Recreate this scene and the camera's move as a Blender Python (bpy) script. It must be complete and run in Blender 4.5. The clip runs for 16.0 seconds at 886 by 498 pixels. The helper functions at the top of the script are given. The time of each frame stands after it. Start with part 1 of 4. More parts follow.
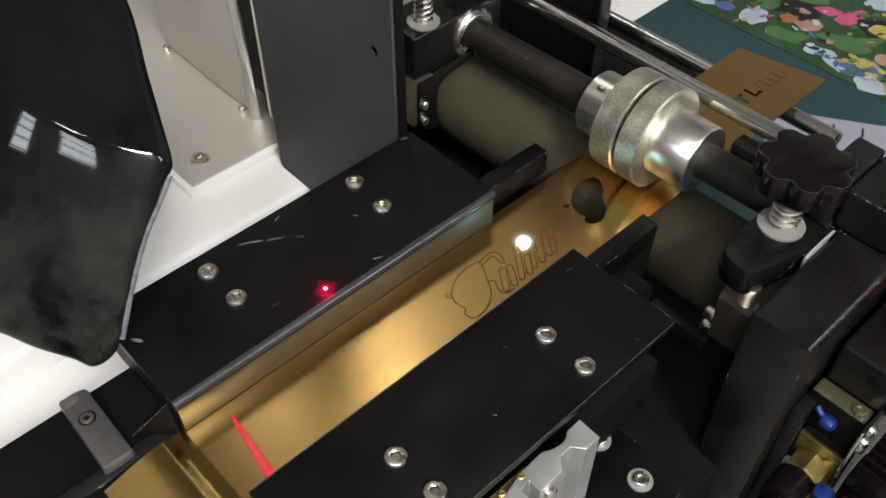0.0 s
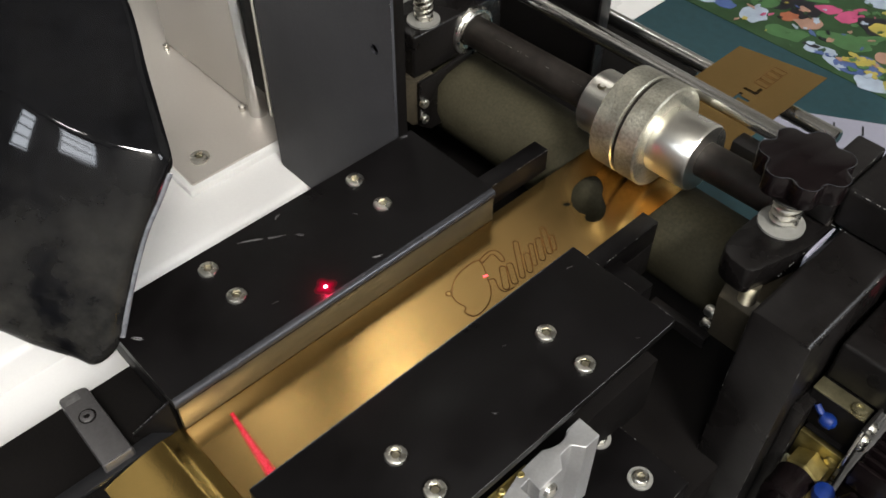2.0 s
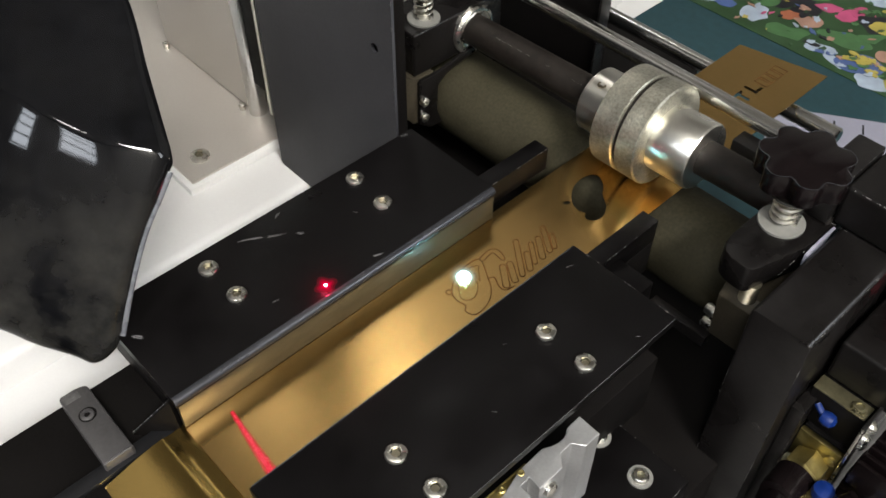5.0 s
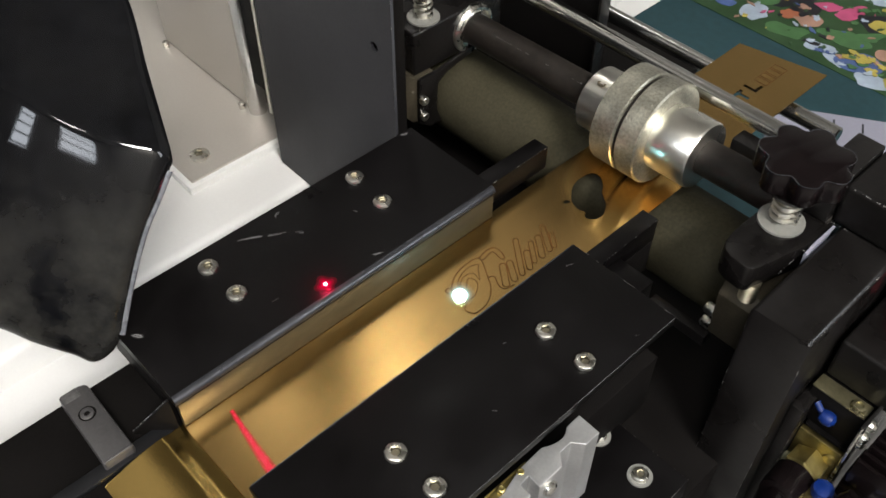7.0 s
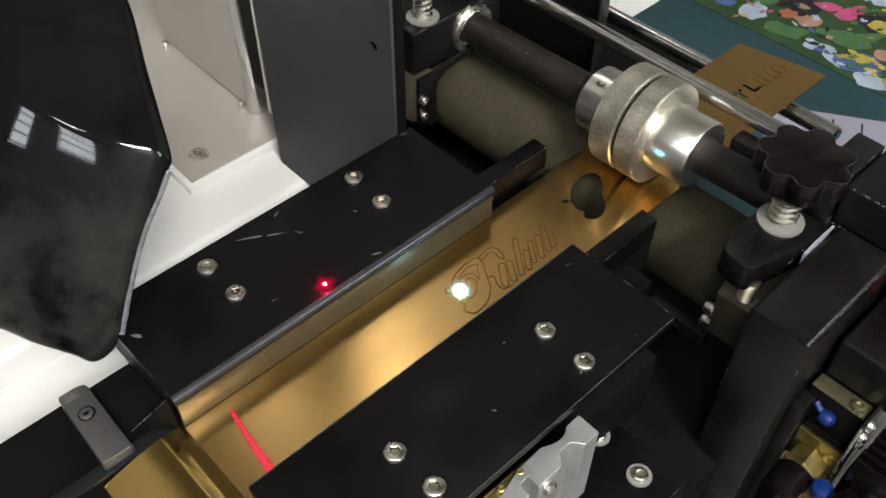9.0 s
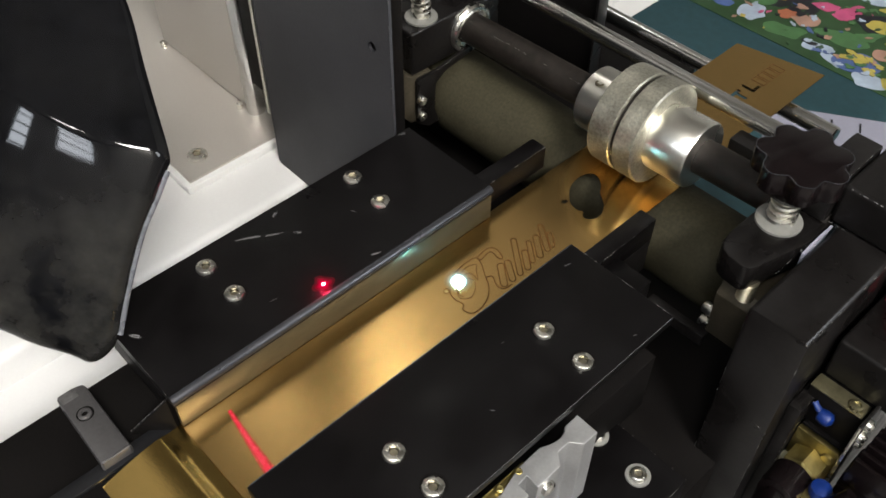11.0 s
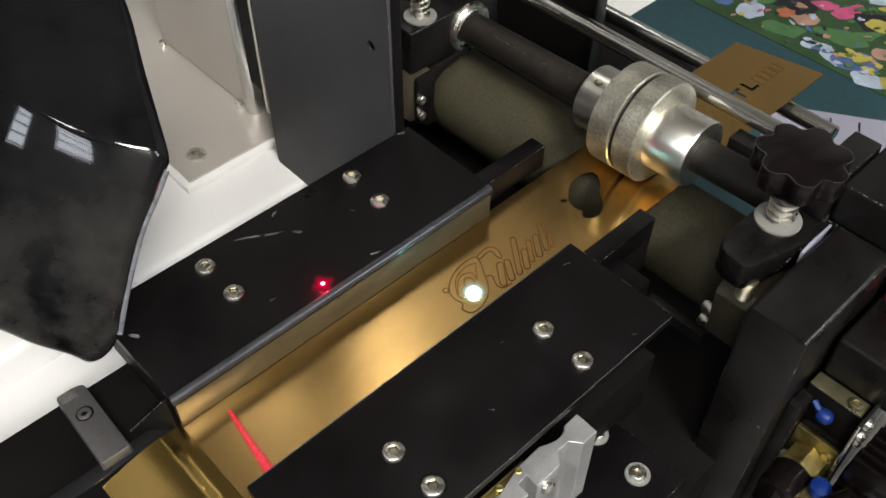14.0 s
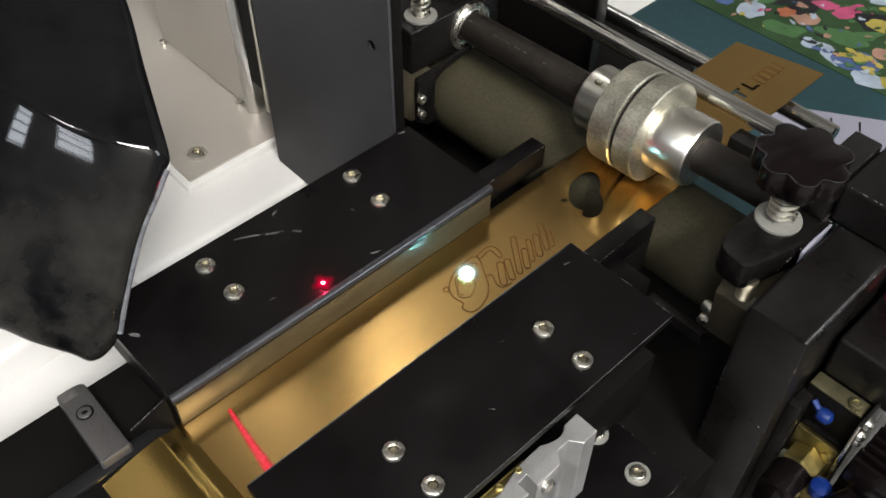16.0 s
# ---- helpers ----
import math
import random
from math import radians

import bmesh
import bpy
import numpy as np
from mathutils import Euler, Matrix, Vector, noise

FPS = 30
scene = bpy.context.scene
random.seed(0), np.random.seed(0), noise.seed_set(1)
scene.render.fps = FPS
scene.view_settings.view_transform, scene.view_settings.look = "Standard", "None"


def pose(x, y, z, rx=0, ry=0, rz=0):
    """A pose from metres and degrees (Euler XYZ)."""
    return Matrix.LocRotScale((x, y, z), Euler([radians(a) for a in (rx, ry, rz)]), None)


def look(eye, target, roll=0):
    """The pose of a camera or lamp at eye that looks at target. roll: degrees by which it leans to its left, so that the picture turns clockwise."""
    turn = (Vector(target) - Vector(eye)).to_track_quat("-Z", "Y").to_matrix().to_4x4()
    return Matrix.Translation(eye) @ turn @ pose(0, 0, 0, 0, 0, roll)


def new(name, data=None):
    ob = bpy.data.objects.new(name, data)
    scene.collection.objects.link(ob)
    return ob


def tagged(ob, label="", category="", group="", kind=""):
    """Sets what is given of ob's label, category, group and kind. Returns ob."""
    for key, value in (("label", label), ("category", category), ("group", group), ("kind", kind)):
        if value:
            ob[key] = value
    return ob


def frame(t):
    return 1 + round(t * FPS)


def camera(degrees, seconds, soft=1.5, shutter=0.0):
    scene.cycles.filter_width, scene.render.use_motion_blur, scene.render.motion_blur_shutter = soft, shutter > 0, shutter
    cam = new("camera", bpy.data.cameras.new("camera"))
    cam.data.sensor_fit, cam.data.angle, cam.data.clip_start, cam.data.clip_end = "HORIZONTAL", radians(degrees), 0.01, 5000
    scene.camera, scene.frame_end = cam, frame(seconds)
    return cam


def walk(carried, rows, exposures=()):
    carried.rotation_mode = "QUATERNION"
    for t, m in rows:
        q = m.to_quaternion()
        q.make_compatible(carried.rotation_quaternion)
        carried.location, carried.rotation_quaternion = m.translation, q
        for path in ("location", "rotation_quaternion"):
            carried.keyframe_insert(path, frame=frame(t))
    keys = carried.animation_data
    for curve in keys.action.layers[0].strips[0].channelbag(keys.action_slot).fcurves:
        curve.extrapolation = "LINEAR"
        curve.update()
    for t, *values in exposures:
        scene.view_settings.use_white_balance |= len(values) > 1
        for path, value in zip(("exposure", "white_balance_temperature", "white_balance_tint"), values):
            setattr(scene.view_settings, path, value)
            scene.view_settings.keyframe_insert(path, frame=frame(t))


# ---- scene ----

cam = camera(51.88, 16.0, soft=1.6)
EYE = (0.1914, -0.2741, 0.3508)
PATH = [
    (0, 42.889, -0.195, 47.002), (0.5, 42.841, -0.202, 47.022), (1, 42.755, -0.201, 47.085), (1.5, 42.764, -0.202, 47.080),
    (2, 42.781, -0.199, 47.012), (2.5, 42.815, -0.229, 47.041), (3, 42.725, -0.180, 47.053), (3.5, 42.653, -0.212, 47.094),
    (4, 42.718, -0.219, 47.056), (6.5, 42.621, -0.197, 47.009), (7, 42.620, -0.209, 47.011), (7.5, 42.672, -0.190, 46.994),
    (8, 42.569, -0.195, 47.007), (8.5, 42.567, -0.210, 47.009), (9, 42.608, -0.232, 46.975), (11.5, 42.637, -0.278, 46.867),
    (12, 42.739, -0.264, 46.849), (12.5, 42.622, -0.259, 46.865), (13, 42.485, -0.251, 46.903), (13.5, 42.499, -0.264, 46.888),
    (14, 42.569, -0.252, 46.812), (14.5, 42.623, -0.257, 46.788), (15, 42.559, -0.252, 46.836), (15.5, 42.494, -0.261, 46.861),
    (16, 42.530, -0.279, 46.864),
]
walk(cam, [(t, pose(*EYE, a, b, c)) for t, a, b, c in PATH])

# ---- light ----
world = bpy.data.worlds.new("sky")
scene.world = world
world.use_nodes = True
wn = world.node_tree.nodes
sky = wn.new("ShaderNodeTexSky")
sky.sky_type, sky.sun_disc, sky.sun_elevation, sky.sun_rotation = "NISHITA", False, radians(35), radians(150)
wn["Background"].inputs["Strength"].default_value = 0.1
world.node_tree.links.new(sky.outputs[0], wn["Background"].inputs[0])
scene.view_settings.exposure = -0.03


def area_lamp(name, m, sx, sy, power, colour):
    d = bpy.data.lights.new(name, "AREA")
    d.shape, d.size, d.size_y, d.energy, d.color = "RECTANGLE", sx, sy, power, colour
    ob = new(name, d)
    ob.matrix_world = m
    return ob


# daylight in the window openings (middle, width, sill, head), then lamps added under the ceiling
SOUTH = ((0.38, 0.36, 1.56, 2.44), (1.78, 1.10, 1.84, 2.74))
# east opening is an unseen addition that puts a highlight on the guide's edge
EAST_ADDED = ((1.45, 1.2, 1.2, 2.4),)
for c, w, z0, z1 in SOUTH:
    area_lamp("window_daylight", look((c, -2.98, (z0 + z1) / 2), (c, 0, (z0 + z1) / 2)), w, z1 - z0, 58 * w * (z1 - z0), (0.86, 0.92, 1.0))
for c, w, z0, z1 in EAST_ADDED:
    area_lamp("window_daylight", look((2.98, c, (z0 + z1) / 2), (0, c, (z0 + z1) / 2)), w, z1 - z0, 60, (0.92, 0.96, 1.0))
# unseen lamps added overhead: four brighten the brass, one glints the hood, one fills
for px, py, sx, sy, power in ((-1.89, 1.20, 0.50, 0.16, 3.8), (-1.91, 0.70, 0.50, 0.12, 0.55), (-1.95, 1.9, 1.3, 2.9, 2.8), (-2.1, -1.7, 1.3, 1.8, 3.1), (1.1, -1.8, 0.5, 0.6, 60), (2.5, -1.0, 0.6, 1.2, 310)):
    area_lamp("added_ceiling_light", look((px, py, 3.12), (px, py, 0)), sx, sy, power, (1.0, 0.97, 0.92))
# small lamp added above the left guide for the red pointer spot's halo
red = bpy.data.lights.new("pointer_glow", "POINT")
red.energy, red.color, red.shadow_soft_size = 0.02, (1.0, 0.02, 0.08), 0.0012
new("pointer_glow", red).location = (-0.0662, -0.1133, 0.0035)

# ---- materials ----


def ramp(nt, src, stops):
    r = nt.nodes.new("ShaderNodeValToRGB")
    el = r.color_ramp.elements
    while len(el) < len(stops):
        el.new(0.5)
    for e, (p, c) in zip(el, stops):
        e.position, e.color = p, (*c, 1)
    nt.links.new(src, r.inputs[0])
    return r.outputs[0]


def mat(name, colour, rough=0.5, metal=0.0, vary=0.25, grain=400.0, blotch=25.0, bump=0.1, stretch=(1, 1, 1), coat=0.0, rvary=0.12, spec=0.5):
    """Paint, metal or plastic with grain and blotches of its own, at real size."""
    m = bpy.data.materials.new(name)
    m.use_nodes = True
    nt = m.node_tree
    b = nt.nodes["Principled BSDF"]
    tc = nt.nodes.new("ShaderNodeTexCoord")
    mp = nt.nodes.new("ShaderNodeMapping")
    mp.inputs["Scale"].default_value = stretch
    nt.links.new(tc.outputs["Object"], mp.inputs[0])
    n1, n2 = nt.nodes.new("ShaderNodeTexNoise"), nt.nodes.new("ShaderNodeTexNoise")
    n1.inputs["Scale"].default_value, n2.inputs["Scale"].default_value = grain, blotch
    n1.inputs["Detail"].default_value = n2.inputs["Detail"].default_value = 5
    for n in (n1, n2):
        nt.links.new(mp.outputs[0], n.inputs["Vector"])
    mix = nt.nodes.new("ShaderNodeMath")
    mix.operation = "ADD"
    nt.links.new(n1.outputs[0], mix.inputs[0])
    nt.links.new(n2.outputs[0], mix.inputs[1])
    half = nt.nodes.new("ShaderNodeMath")
    half.operation = "MULTIPLY"
    half.inputs[1].default_value = 0.5
    nt.links.new(mix.outputs[0], half.inputs[0])
    lo = tuple(max(0, c * (1 - vary)) for c in colour)
    hi = tuple(min(1, c * (1 + vary)) for c in colour)
    nt.links.new(ramp(nt, half.outputs[0], [(0.3, lo), (0.7, hi)]), b.inputs["Base Color"])
    r0, r1 = max(0.02, rough - rvary), min(1, rough + rvary)
    nt.links.new(ramp(nt, n2.outputs[0], [(0.3, (r0,) * 3), (0.7, (r1,) * 3)]), b.inputs["Roughness"])
    b.inputs["Metallic"].default_value = metal
    b.inputs["Specular IOR Level"].default_value = spec
    b.inputs["Coat Weight"].default_value = coat
    b.inputs["Coat Roughness"].default_value = 0.05
    if bump:
        bp = nt.nodes.new("ShaderNodeBump")
        bp.inputs["Strength"].default_value, bp.inputs["Distance"].default_value = bump, 0.0004
        nt.links.new(n1.outputs[0], bp.inputs["Height"])
        nt.links.new(bp.outputs[0], b.inputs["Normal"])
    return m


def glow(name, colour, strength):
    m = bpy.data.materials.new(name)
    m.use_nodes = True
    b = m.node_tree.nodes["Principled BSDF"]
    b.inputs["Base Color"].default_value = (0.02, 0.02, 0.02, 1)
    b.inputs["Emission Color"].default_value = (*colour, 1)
    b.inputs["Emission Strength"].default_value = strength
    return m


ANOD = mat("black_anodised", (0.0030, 0.0026, 0.0027), 0.38, 0.0, 0.45, 900, 26, 0.14, spec=0.16, rvary=0.14)
ANOD_SIDE = mat("black_anodised_edge", (0.009, 0.009, 0.010), 0.34, 0.2, 0.3, 600, 20, 0.1)
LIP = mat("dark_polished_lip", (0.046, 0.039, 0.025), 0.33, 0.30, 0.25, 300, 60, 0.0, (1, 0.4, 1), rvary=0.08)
COLUMN = mat("grey_black_paint", (0.021, 0.021, 0.024), 0.5, 0.0, 0.2, 700, 8, 0.12, spec=0.2)
CASTING = mat("black_casting_paint", (0.0056, 0.0049, 0.0047), 0.34, 0.0, 0.5, 350, 22, 0.25, spec=0.28, rvary=0.2)
# lighter copy of the anodising that holds edge sheens and glints
EDGE = mat("anodised_edge_sheen", (0.045, 0.046, 0.052), 0.3, 0.5, 0.3, 700, 60, 0.1, (1, 0.2, 1))
# brass tinted apart from the strip to hold the tail's reflected tone
BRASS_TAIL = mat("tinted_tail_brass", (0.60, 0.410, 0.135), 0.19, 1.0, 0.07, 700, 40, 0.12, rvary=0.03)
BED = mat("matt_black_bed", (0.0040, 0.0034, 0.0032), 0.6, 0.0, 0.4, 500, 25, 0.2, spec=0.1)
BRASS = mat("brushed_brass", (0.66, 0.424, 0.158), 0.22, 1.0, 0.05, 260, 16, 0.0, (2.5, 0.5, 1), rvary=0.04)
BRASS_OLD = mat("yellow_brass_fitting", (0.38, 0.31, 0.12), 0.42, 1.0, 0.25, 300, 60, 0.2)
BURN = mat("burnt_brown_mark", (0.088, 0.036, 0.010), 0.9, 0.0, 0.4, 900, 200, 0.2, spec=0.03)
STEEL = mat("zinc_plated_steel", (0.72, 0.70, 0.64), 0.28, 1.0, 0.2, 500, 120, 0.1)
SOCKET = mat("socket_dark_steel", (0.3, 0.27, 0.2), 0.4, 1.0, 0.3, 600, 200, 0.1)
CHROME = mat("polished_chrome", (0.66, 0.65, 0.63), 0.2, 1.0, 0.1, 300, 40, 0.03, (0.2, 1, 1), rvary=0.05)
ALU = mat("turned_aluminium", (0.88, 0.86, 0.79), 0.28, 1.0, 0.05, 1500, 9, 0.025, (1, 0.3, 0.3), rvary=0.02)
ALU_CAST = mat("milled_aluminium", (0.52, 0.52, 0.52), 0.45, 0.85, 0.12, 700, 50, 0.1)
SHAFT = mat("oxidised_steel_shaft", (0.0135, 0.0108, 0.0088), 0.46, 0.25, 0.75, 260, 38, 0.35, spec=0.35)
RUBBER = mat("olive_black_rubber", (0.035, 0.031, 0.0185), 0.75, 0.0, 0.4, 500, 22, 0.25, spec=0.14)
HOOD = mat("gloss_black_plastic", (0.0032, 0.0033, 0.0040), 0.055, 0.0, 0.6, 160, 13, 0.0, rvary=0.035, spec=0.28)


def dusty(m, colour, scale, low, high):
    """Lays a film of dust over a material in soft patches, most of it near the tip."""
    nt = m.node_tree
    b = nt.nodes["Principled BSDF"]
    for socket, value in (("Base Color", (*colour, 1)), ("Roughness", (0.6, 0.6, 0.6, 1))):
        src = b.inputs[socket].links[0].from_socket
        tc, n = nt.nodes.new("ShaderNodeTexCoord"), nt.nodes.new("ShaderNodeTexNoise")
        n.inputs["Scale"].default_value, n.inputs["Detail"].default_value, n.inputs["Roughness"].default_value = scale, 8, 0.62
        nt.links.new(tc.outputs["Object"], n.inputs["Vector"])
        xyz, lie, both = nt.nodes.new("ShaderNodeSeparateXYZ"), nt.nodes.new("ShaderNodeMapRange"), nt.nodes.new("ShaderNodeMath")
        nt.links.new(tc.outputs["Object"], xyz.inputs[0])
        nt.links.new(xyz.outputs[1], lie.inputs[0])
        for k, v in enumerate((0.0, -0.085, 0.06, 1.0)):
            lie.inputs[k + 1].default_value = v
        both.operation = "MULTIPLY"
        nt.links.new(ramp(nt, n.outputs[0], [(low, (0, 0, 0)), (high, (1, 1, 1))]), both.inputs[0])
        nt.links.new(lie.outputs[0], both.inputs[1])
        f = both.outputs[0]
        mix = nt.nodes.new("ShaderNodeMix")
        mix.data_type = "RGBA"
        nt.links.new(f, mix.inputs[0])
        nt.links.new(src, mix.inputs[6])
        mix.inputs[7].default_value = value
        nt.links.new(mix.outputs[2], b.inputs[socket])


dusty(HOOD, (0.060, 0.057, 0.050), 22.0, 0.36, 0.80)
WHITE = mat("white_enamel", (0.64, 0.635, 0.625), 0.35, 0.0, 0.03, 500, 6, 0.05)
PLATE = mat("satin_grey_plate", (0.47, 0.44, 0.40), 0.34, 0.5, 0.05, 500, 6, 0.0, rvary=0.03)
BRACKET = mat("bare_brownish_steel", (0.060, 0.050, 0.034), 0.42, 0.4, 0.3, 500, 40, 0.2)
SHELF = mat("yellowed_zinc_plate", (0.30, 0.27, 0.16), 0.35, 0.9, 0.25, 400, 60, 0.1)
GREYBAR = mat("grey_anodised_bar", (0.060, 0.057, 0.057), 0.45, 0.3, 0.2, 500, 40, 0.2)
KNOB = mat("black_phenolic_knob", (0.0045, 0.003, 0.0032), 0.2, 0.0, 0.4, 300, 60, 0.0, spec=0.24, rvary=0.05)
WASHER = mat("dull_nylon_washer", (0.22, 0.217, 0.20), 0.45, 0.3, 0.15, 400, 80, 0.1)
TEAL = mat("dark_teal_mat", (0.011, 0.038, 0.046), 0.55, 0.0, 0.25, 120, 8, 0.2)
PAPER = mat("white_paper", (0.21, 0.21, 0.26), 0.7, 0.0, 0.05, 300, 12, 0.1)
BLUE = mat("blue_plastic", (0.002, 0.016, 0.11), 0.35, 0.0, 0.2, 300, 80, 0.05)
REDP = mat("red_plastic", (0.45, 0.01, 0.03), 0.4, 0.0, 0.2, 300, 80, 0.05)
RIM = mat("grey_plastic_rim", (0.11, 0.115, 0.128), 0.26, 0.0, 0.3, 300, 60, 0.05)
FOAM = mat("cream_sealant", (0.75, 0.72, 0.5), 0.8, 0.0, 0.15, 500, 120, 0.4)
SCRATCH = mat("scratched_bare_metal", (0.13, 0.13, 0.13), 0.6, 0.4, 0.3, 900, 200, 0.2)
WORN = mat("worn_bare_edge", (0.20, 0.195, 0.185), 0.45, 0.5, 0.3, 900, 200, 0.1)
WORN_GREY = mat("rubbed_grey_metal", (0.085, 0.082, 0.080), 0.5, 0.3, 0.5, 500, 180, 0.2)
PLASTER = mat("painted_plaster", (0.32, 0.31, 0.29), 0.85, 0.0, 0.06, 60, 3, 0.2)
# unseen south wall and ceiling, darkened so glossy black parts reflect less
DIM_WALL = mat("dimmed_wall", (0.10, 0.097, 0.095), 0.8, 0.0, 0.06, 60, 3, 0.2)
CEILING = mat("dimmed_ceiling", (0.19, 0.175, 0.15), 0.85, 0.0, 0.1, 40, 2, 0.2)
CONCRETE = mat("concrete_floor", (0.25, 0.24, 0.23), 0.7, 0.0, 0.2, 80, 4, 0.3)
INK = {k: mat("ink_" + k, c, 0.45, 0.0, 0.3, 60, 25, 0.05) for k, c in dict(
    green=(0.018, 0.045, 0.016), leaf=(0.04, 0.10, 0.035), pink=(0.32, 0.05, 0.12), white=(0.26, 0.31, 0.38), yellow=(0.29, 0.24, 0.05),
    blue=(0.045, 0.075, 0.19), black=(0.006, 0.006, 0.009), rose=(0.26, 0.15, 0.11), orange=(0.25, 0.08, 0.04)).items()}
PLASMA = glow("laser_plasma", (0.30, 0.90, 1.0), 170.0)
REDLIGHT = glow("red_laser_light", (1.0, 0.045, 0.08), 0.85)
REDMARK = glow("red_aiming_light", (1.0, 0.10, 0.12), 2.5)


def clear_glow(name, colour, strength, cover):
    """A thin, partly clear skin whose emission paints in halos and the laser line."""
    m = bpy.data.materials.new(name)
    m.use_nodes = True
    nt = m.node_tree
    nt.nodes.remove(nt.nodes["Principled BSDF"])
    em, tr, mx = nt.nodes.new("ShaderNodeEmission"), nt.nodes.new("ShaderNodeBsdfTransparent"), nt.nodes.new("ShaderNodeMixShader")
    em.inputs[0].default_value, em.inputs[1].default_value = (*colour, 1), strength
    mx.inputs[0].default_value = cover
    nt.links.new(tr.outputs[0], mx.inputs[1])
    nt.links.new(em.outputs[0], mx.inputs[2])
    nt.links.new(mx.outputs[0], nt.nodes["Material Output"].inputs[0])
    return m


HALO = [clear_glow("spark_halo", (0.72, 1.0, 0.98), e, c) for e, c in ((3.5, 0.28), (2.4, 0.16), (1.7, 0.09), (1.3, 0.045), (1.1, 0.02))]
REDCORE = glow("red_laser_core", (1.0, 0.35, 0.42), 9.0)
RED_BAND = [clear_glow("red_line_light", (1.0, 0.035, 0.07), 0.9, c) for c in (0.30, 0.80)]
RED_GLOW = [clear_glow("red_scatter", (1.0, 0.005, 0.06), e, c) for e, c in ((1.5, 0.45), (1.2, 0.30), (0.9, 0.19), (0.8, 0.11), (0.7, 0.055))]

# ---- mesh helpers ----
MM = 0.001
ORIGIN = {}


def thing(name, label, category, at=(0, 0, 0), group="", kind="", turn=(0, 0, 0)):
    ob = new(name)
    ob.empty_display_size = 0.01
    m = pose(*at, *turn)
    ob.matrix_basis = m
    ORIGIN[ob] = m
    return tagged(ob, label, category, group, kind)


def part(name, bm, material, parent=None, label="", local=False, smooth=True, sharp=35):
    """Links a bmesh as one mesh object (faces of slot 1 are shaded flat); its points are in the world's space, or (local) in its parent's."""
    if parent is not None and not local:
        bmesh.ops.transform(bm, matrix=ORIGIN[parent].inverted(), verts=bm.verts)
    me = bpy.data.meshes.new(name)
    bm.to_mesh(me)
    bm.free()
    me.materials.append(material)
    if smooth:
        for p in me.polygons:
            p.use_smooth, p.material_index = p.material_index == 0, 0
        me.set_sharp_from_angle(angle=radians(sharp))
    ob = new(name, me)
    if parent is not None:
        ob.parent = parent
        ORIGIN[ob] = ORIGIN[parent]
    else:
        ORIGIN[ob] = Matrix()
    if label:
        ob["label"] = label
    return ob


def solo(name, bm, material, label, category, group="", kind="", smooth=True):
    """A thing that is one mesh, with its origin at the middle of its foot."""
    lo = [min(v.co[i] for v in bm.verts) for i in range(3)]
    hi = [max(v.co[i] for v in bm.verts) for i in range(3)]
    at = Vector(((lo[0] + hi[0]) / 2, (lo[1] + hi[1]) / 2, lo[2]))
    bmesh.ops.translate(bm, vec=-at, verts=bm.verts)
    ob = part(name, bm, material, None, smooth=smooth)
    ob.location = at
    ORIGIN[ob] = Matrix.Translation(at)
    return tagged(ob, label, category, group, kind)


def box(x0, x1, y0, y1, z0, z1, bev=0.0008, seg=2, bm=None):
    """A bevelled block between these planes, in metres."""
    bm = bm or bmesh.new()
    b = bmesh.new()
    bmesh.ops.create_cube(b, size=1)
    for v in b.verts:
        v.co = ((x0 + x1) / 2 + v.co.x * (x1 - x0), (y0 + y1) / 2 + v.co.y * (y1 - y0), (z0 + z1) / 2 + v.co.z * (z1 - z0))
    if bev:
        rounded = set(bmesh.ops.bevel(b, geom=b.edges[:], offset=bev, segments=seg, affect="EDGES", profile=0.5)["faces"])
        for f in b.faces:
            f.material_index = 0 if f in rounded else 1
    merge(bm, b)
    return bm


def merge(bm, b):
    me = bpy.data.meshes.new("tmp")
    b.to_mesh(me)
    b.free()
    bm.from_mesh(me)
    bpy.data.meshes.remove(me)


def lathe(profile, n=40, axis="x", at=(0, 0, 0), bm=None):
    """Turns (along, radius) pairs round an axis through at."""
    bm = bm or bmesh.new()
    rings = []
    for a, r in profile:
        ring = []
        for i in range(n):
            c, s = math.cos(2 * math.pi * i / n) * r, math.sin(2 * math.pi * i / n) * r
            p = {"x": (a, c, s), "y": (s, a, c), "z": (c, s, a)}[axis]
            ring.append(bm.verts.new((at[0] + p[0], at[1] + p[1], at[2] + p[2])))
        rings.append(ring)
    for p, q in zip(rings, rings[1:]):
        for i in range(n):
            j = (i + 1) % n
            bm.faces.new((p[i], p[j], q[j], q[i]))
    bm.faces.new(rings[0][::-1])
    bm.faces.new(rings[-1])
    bmesh.ops.recalc_face_normals(bm, faces=bm.faces[:])
    return bm


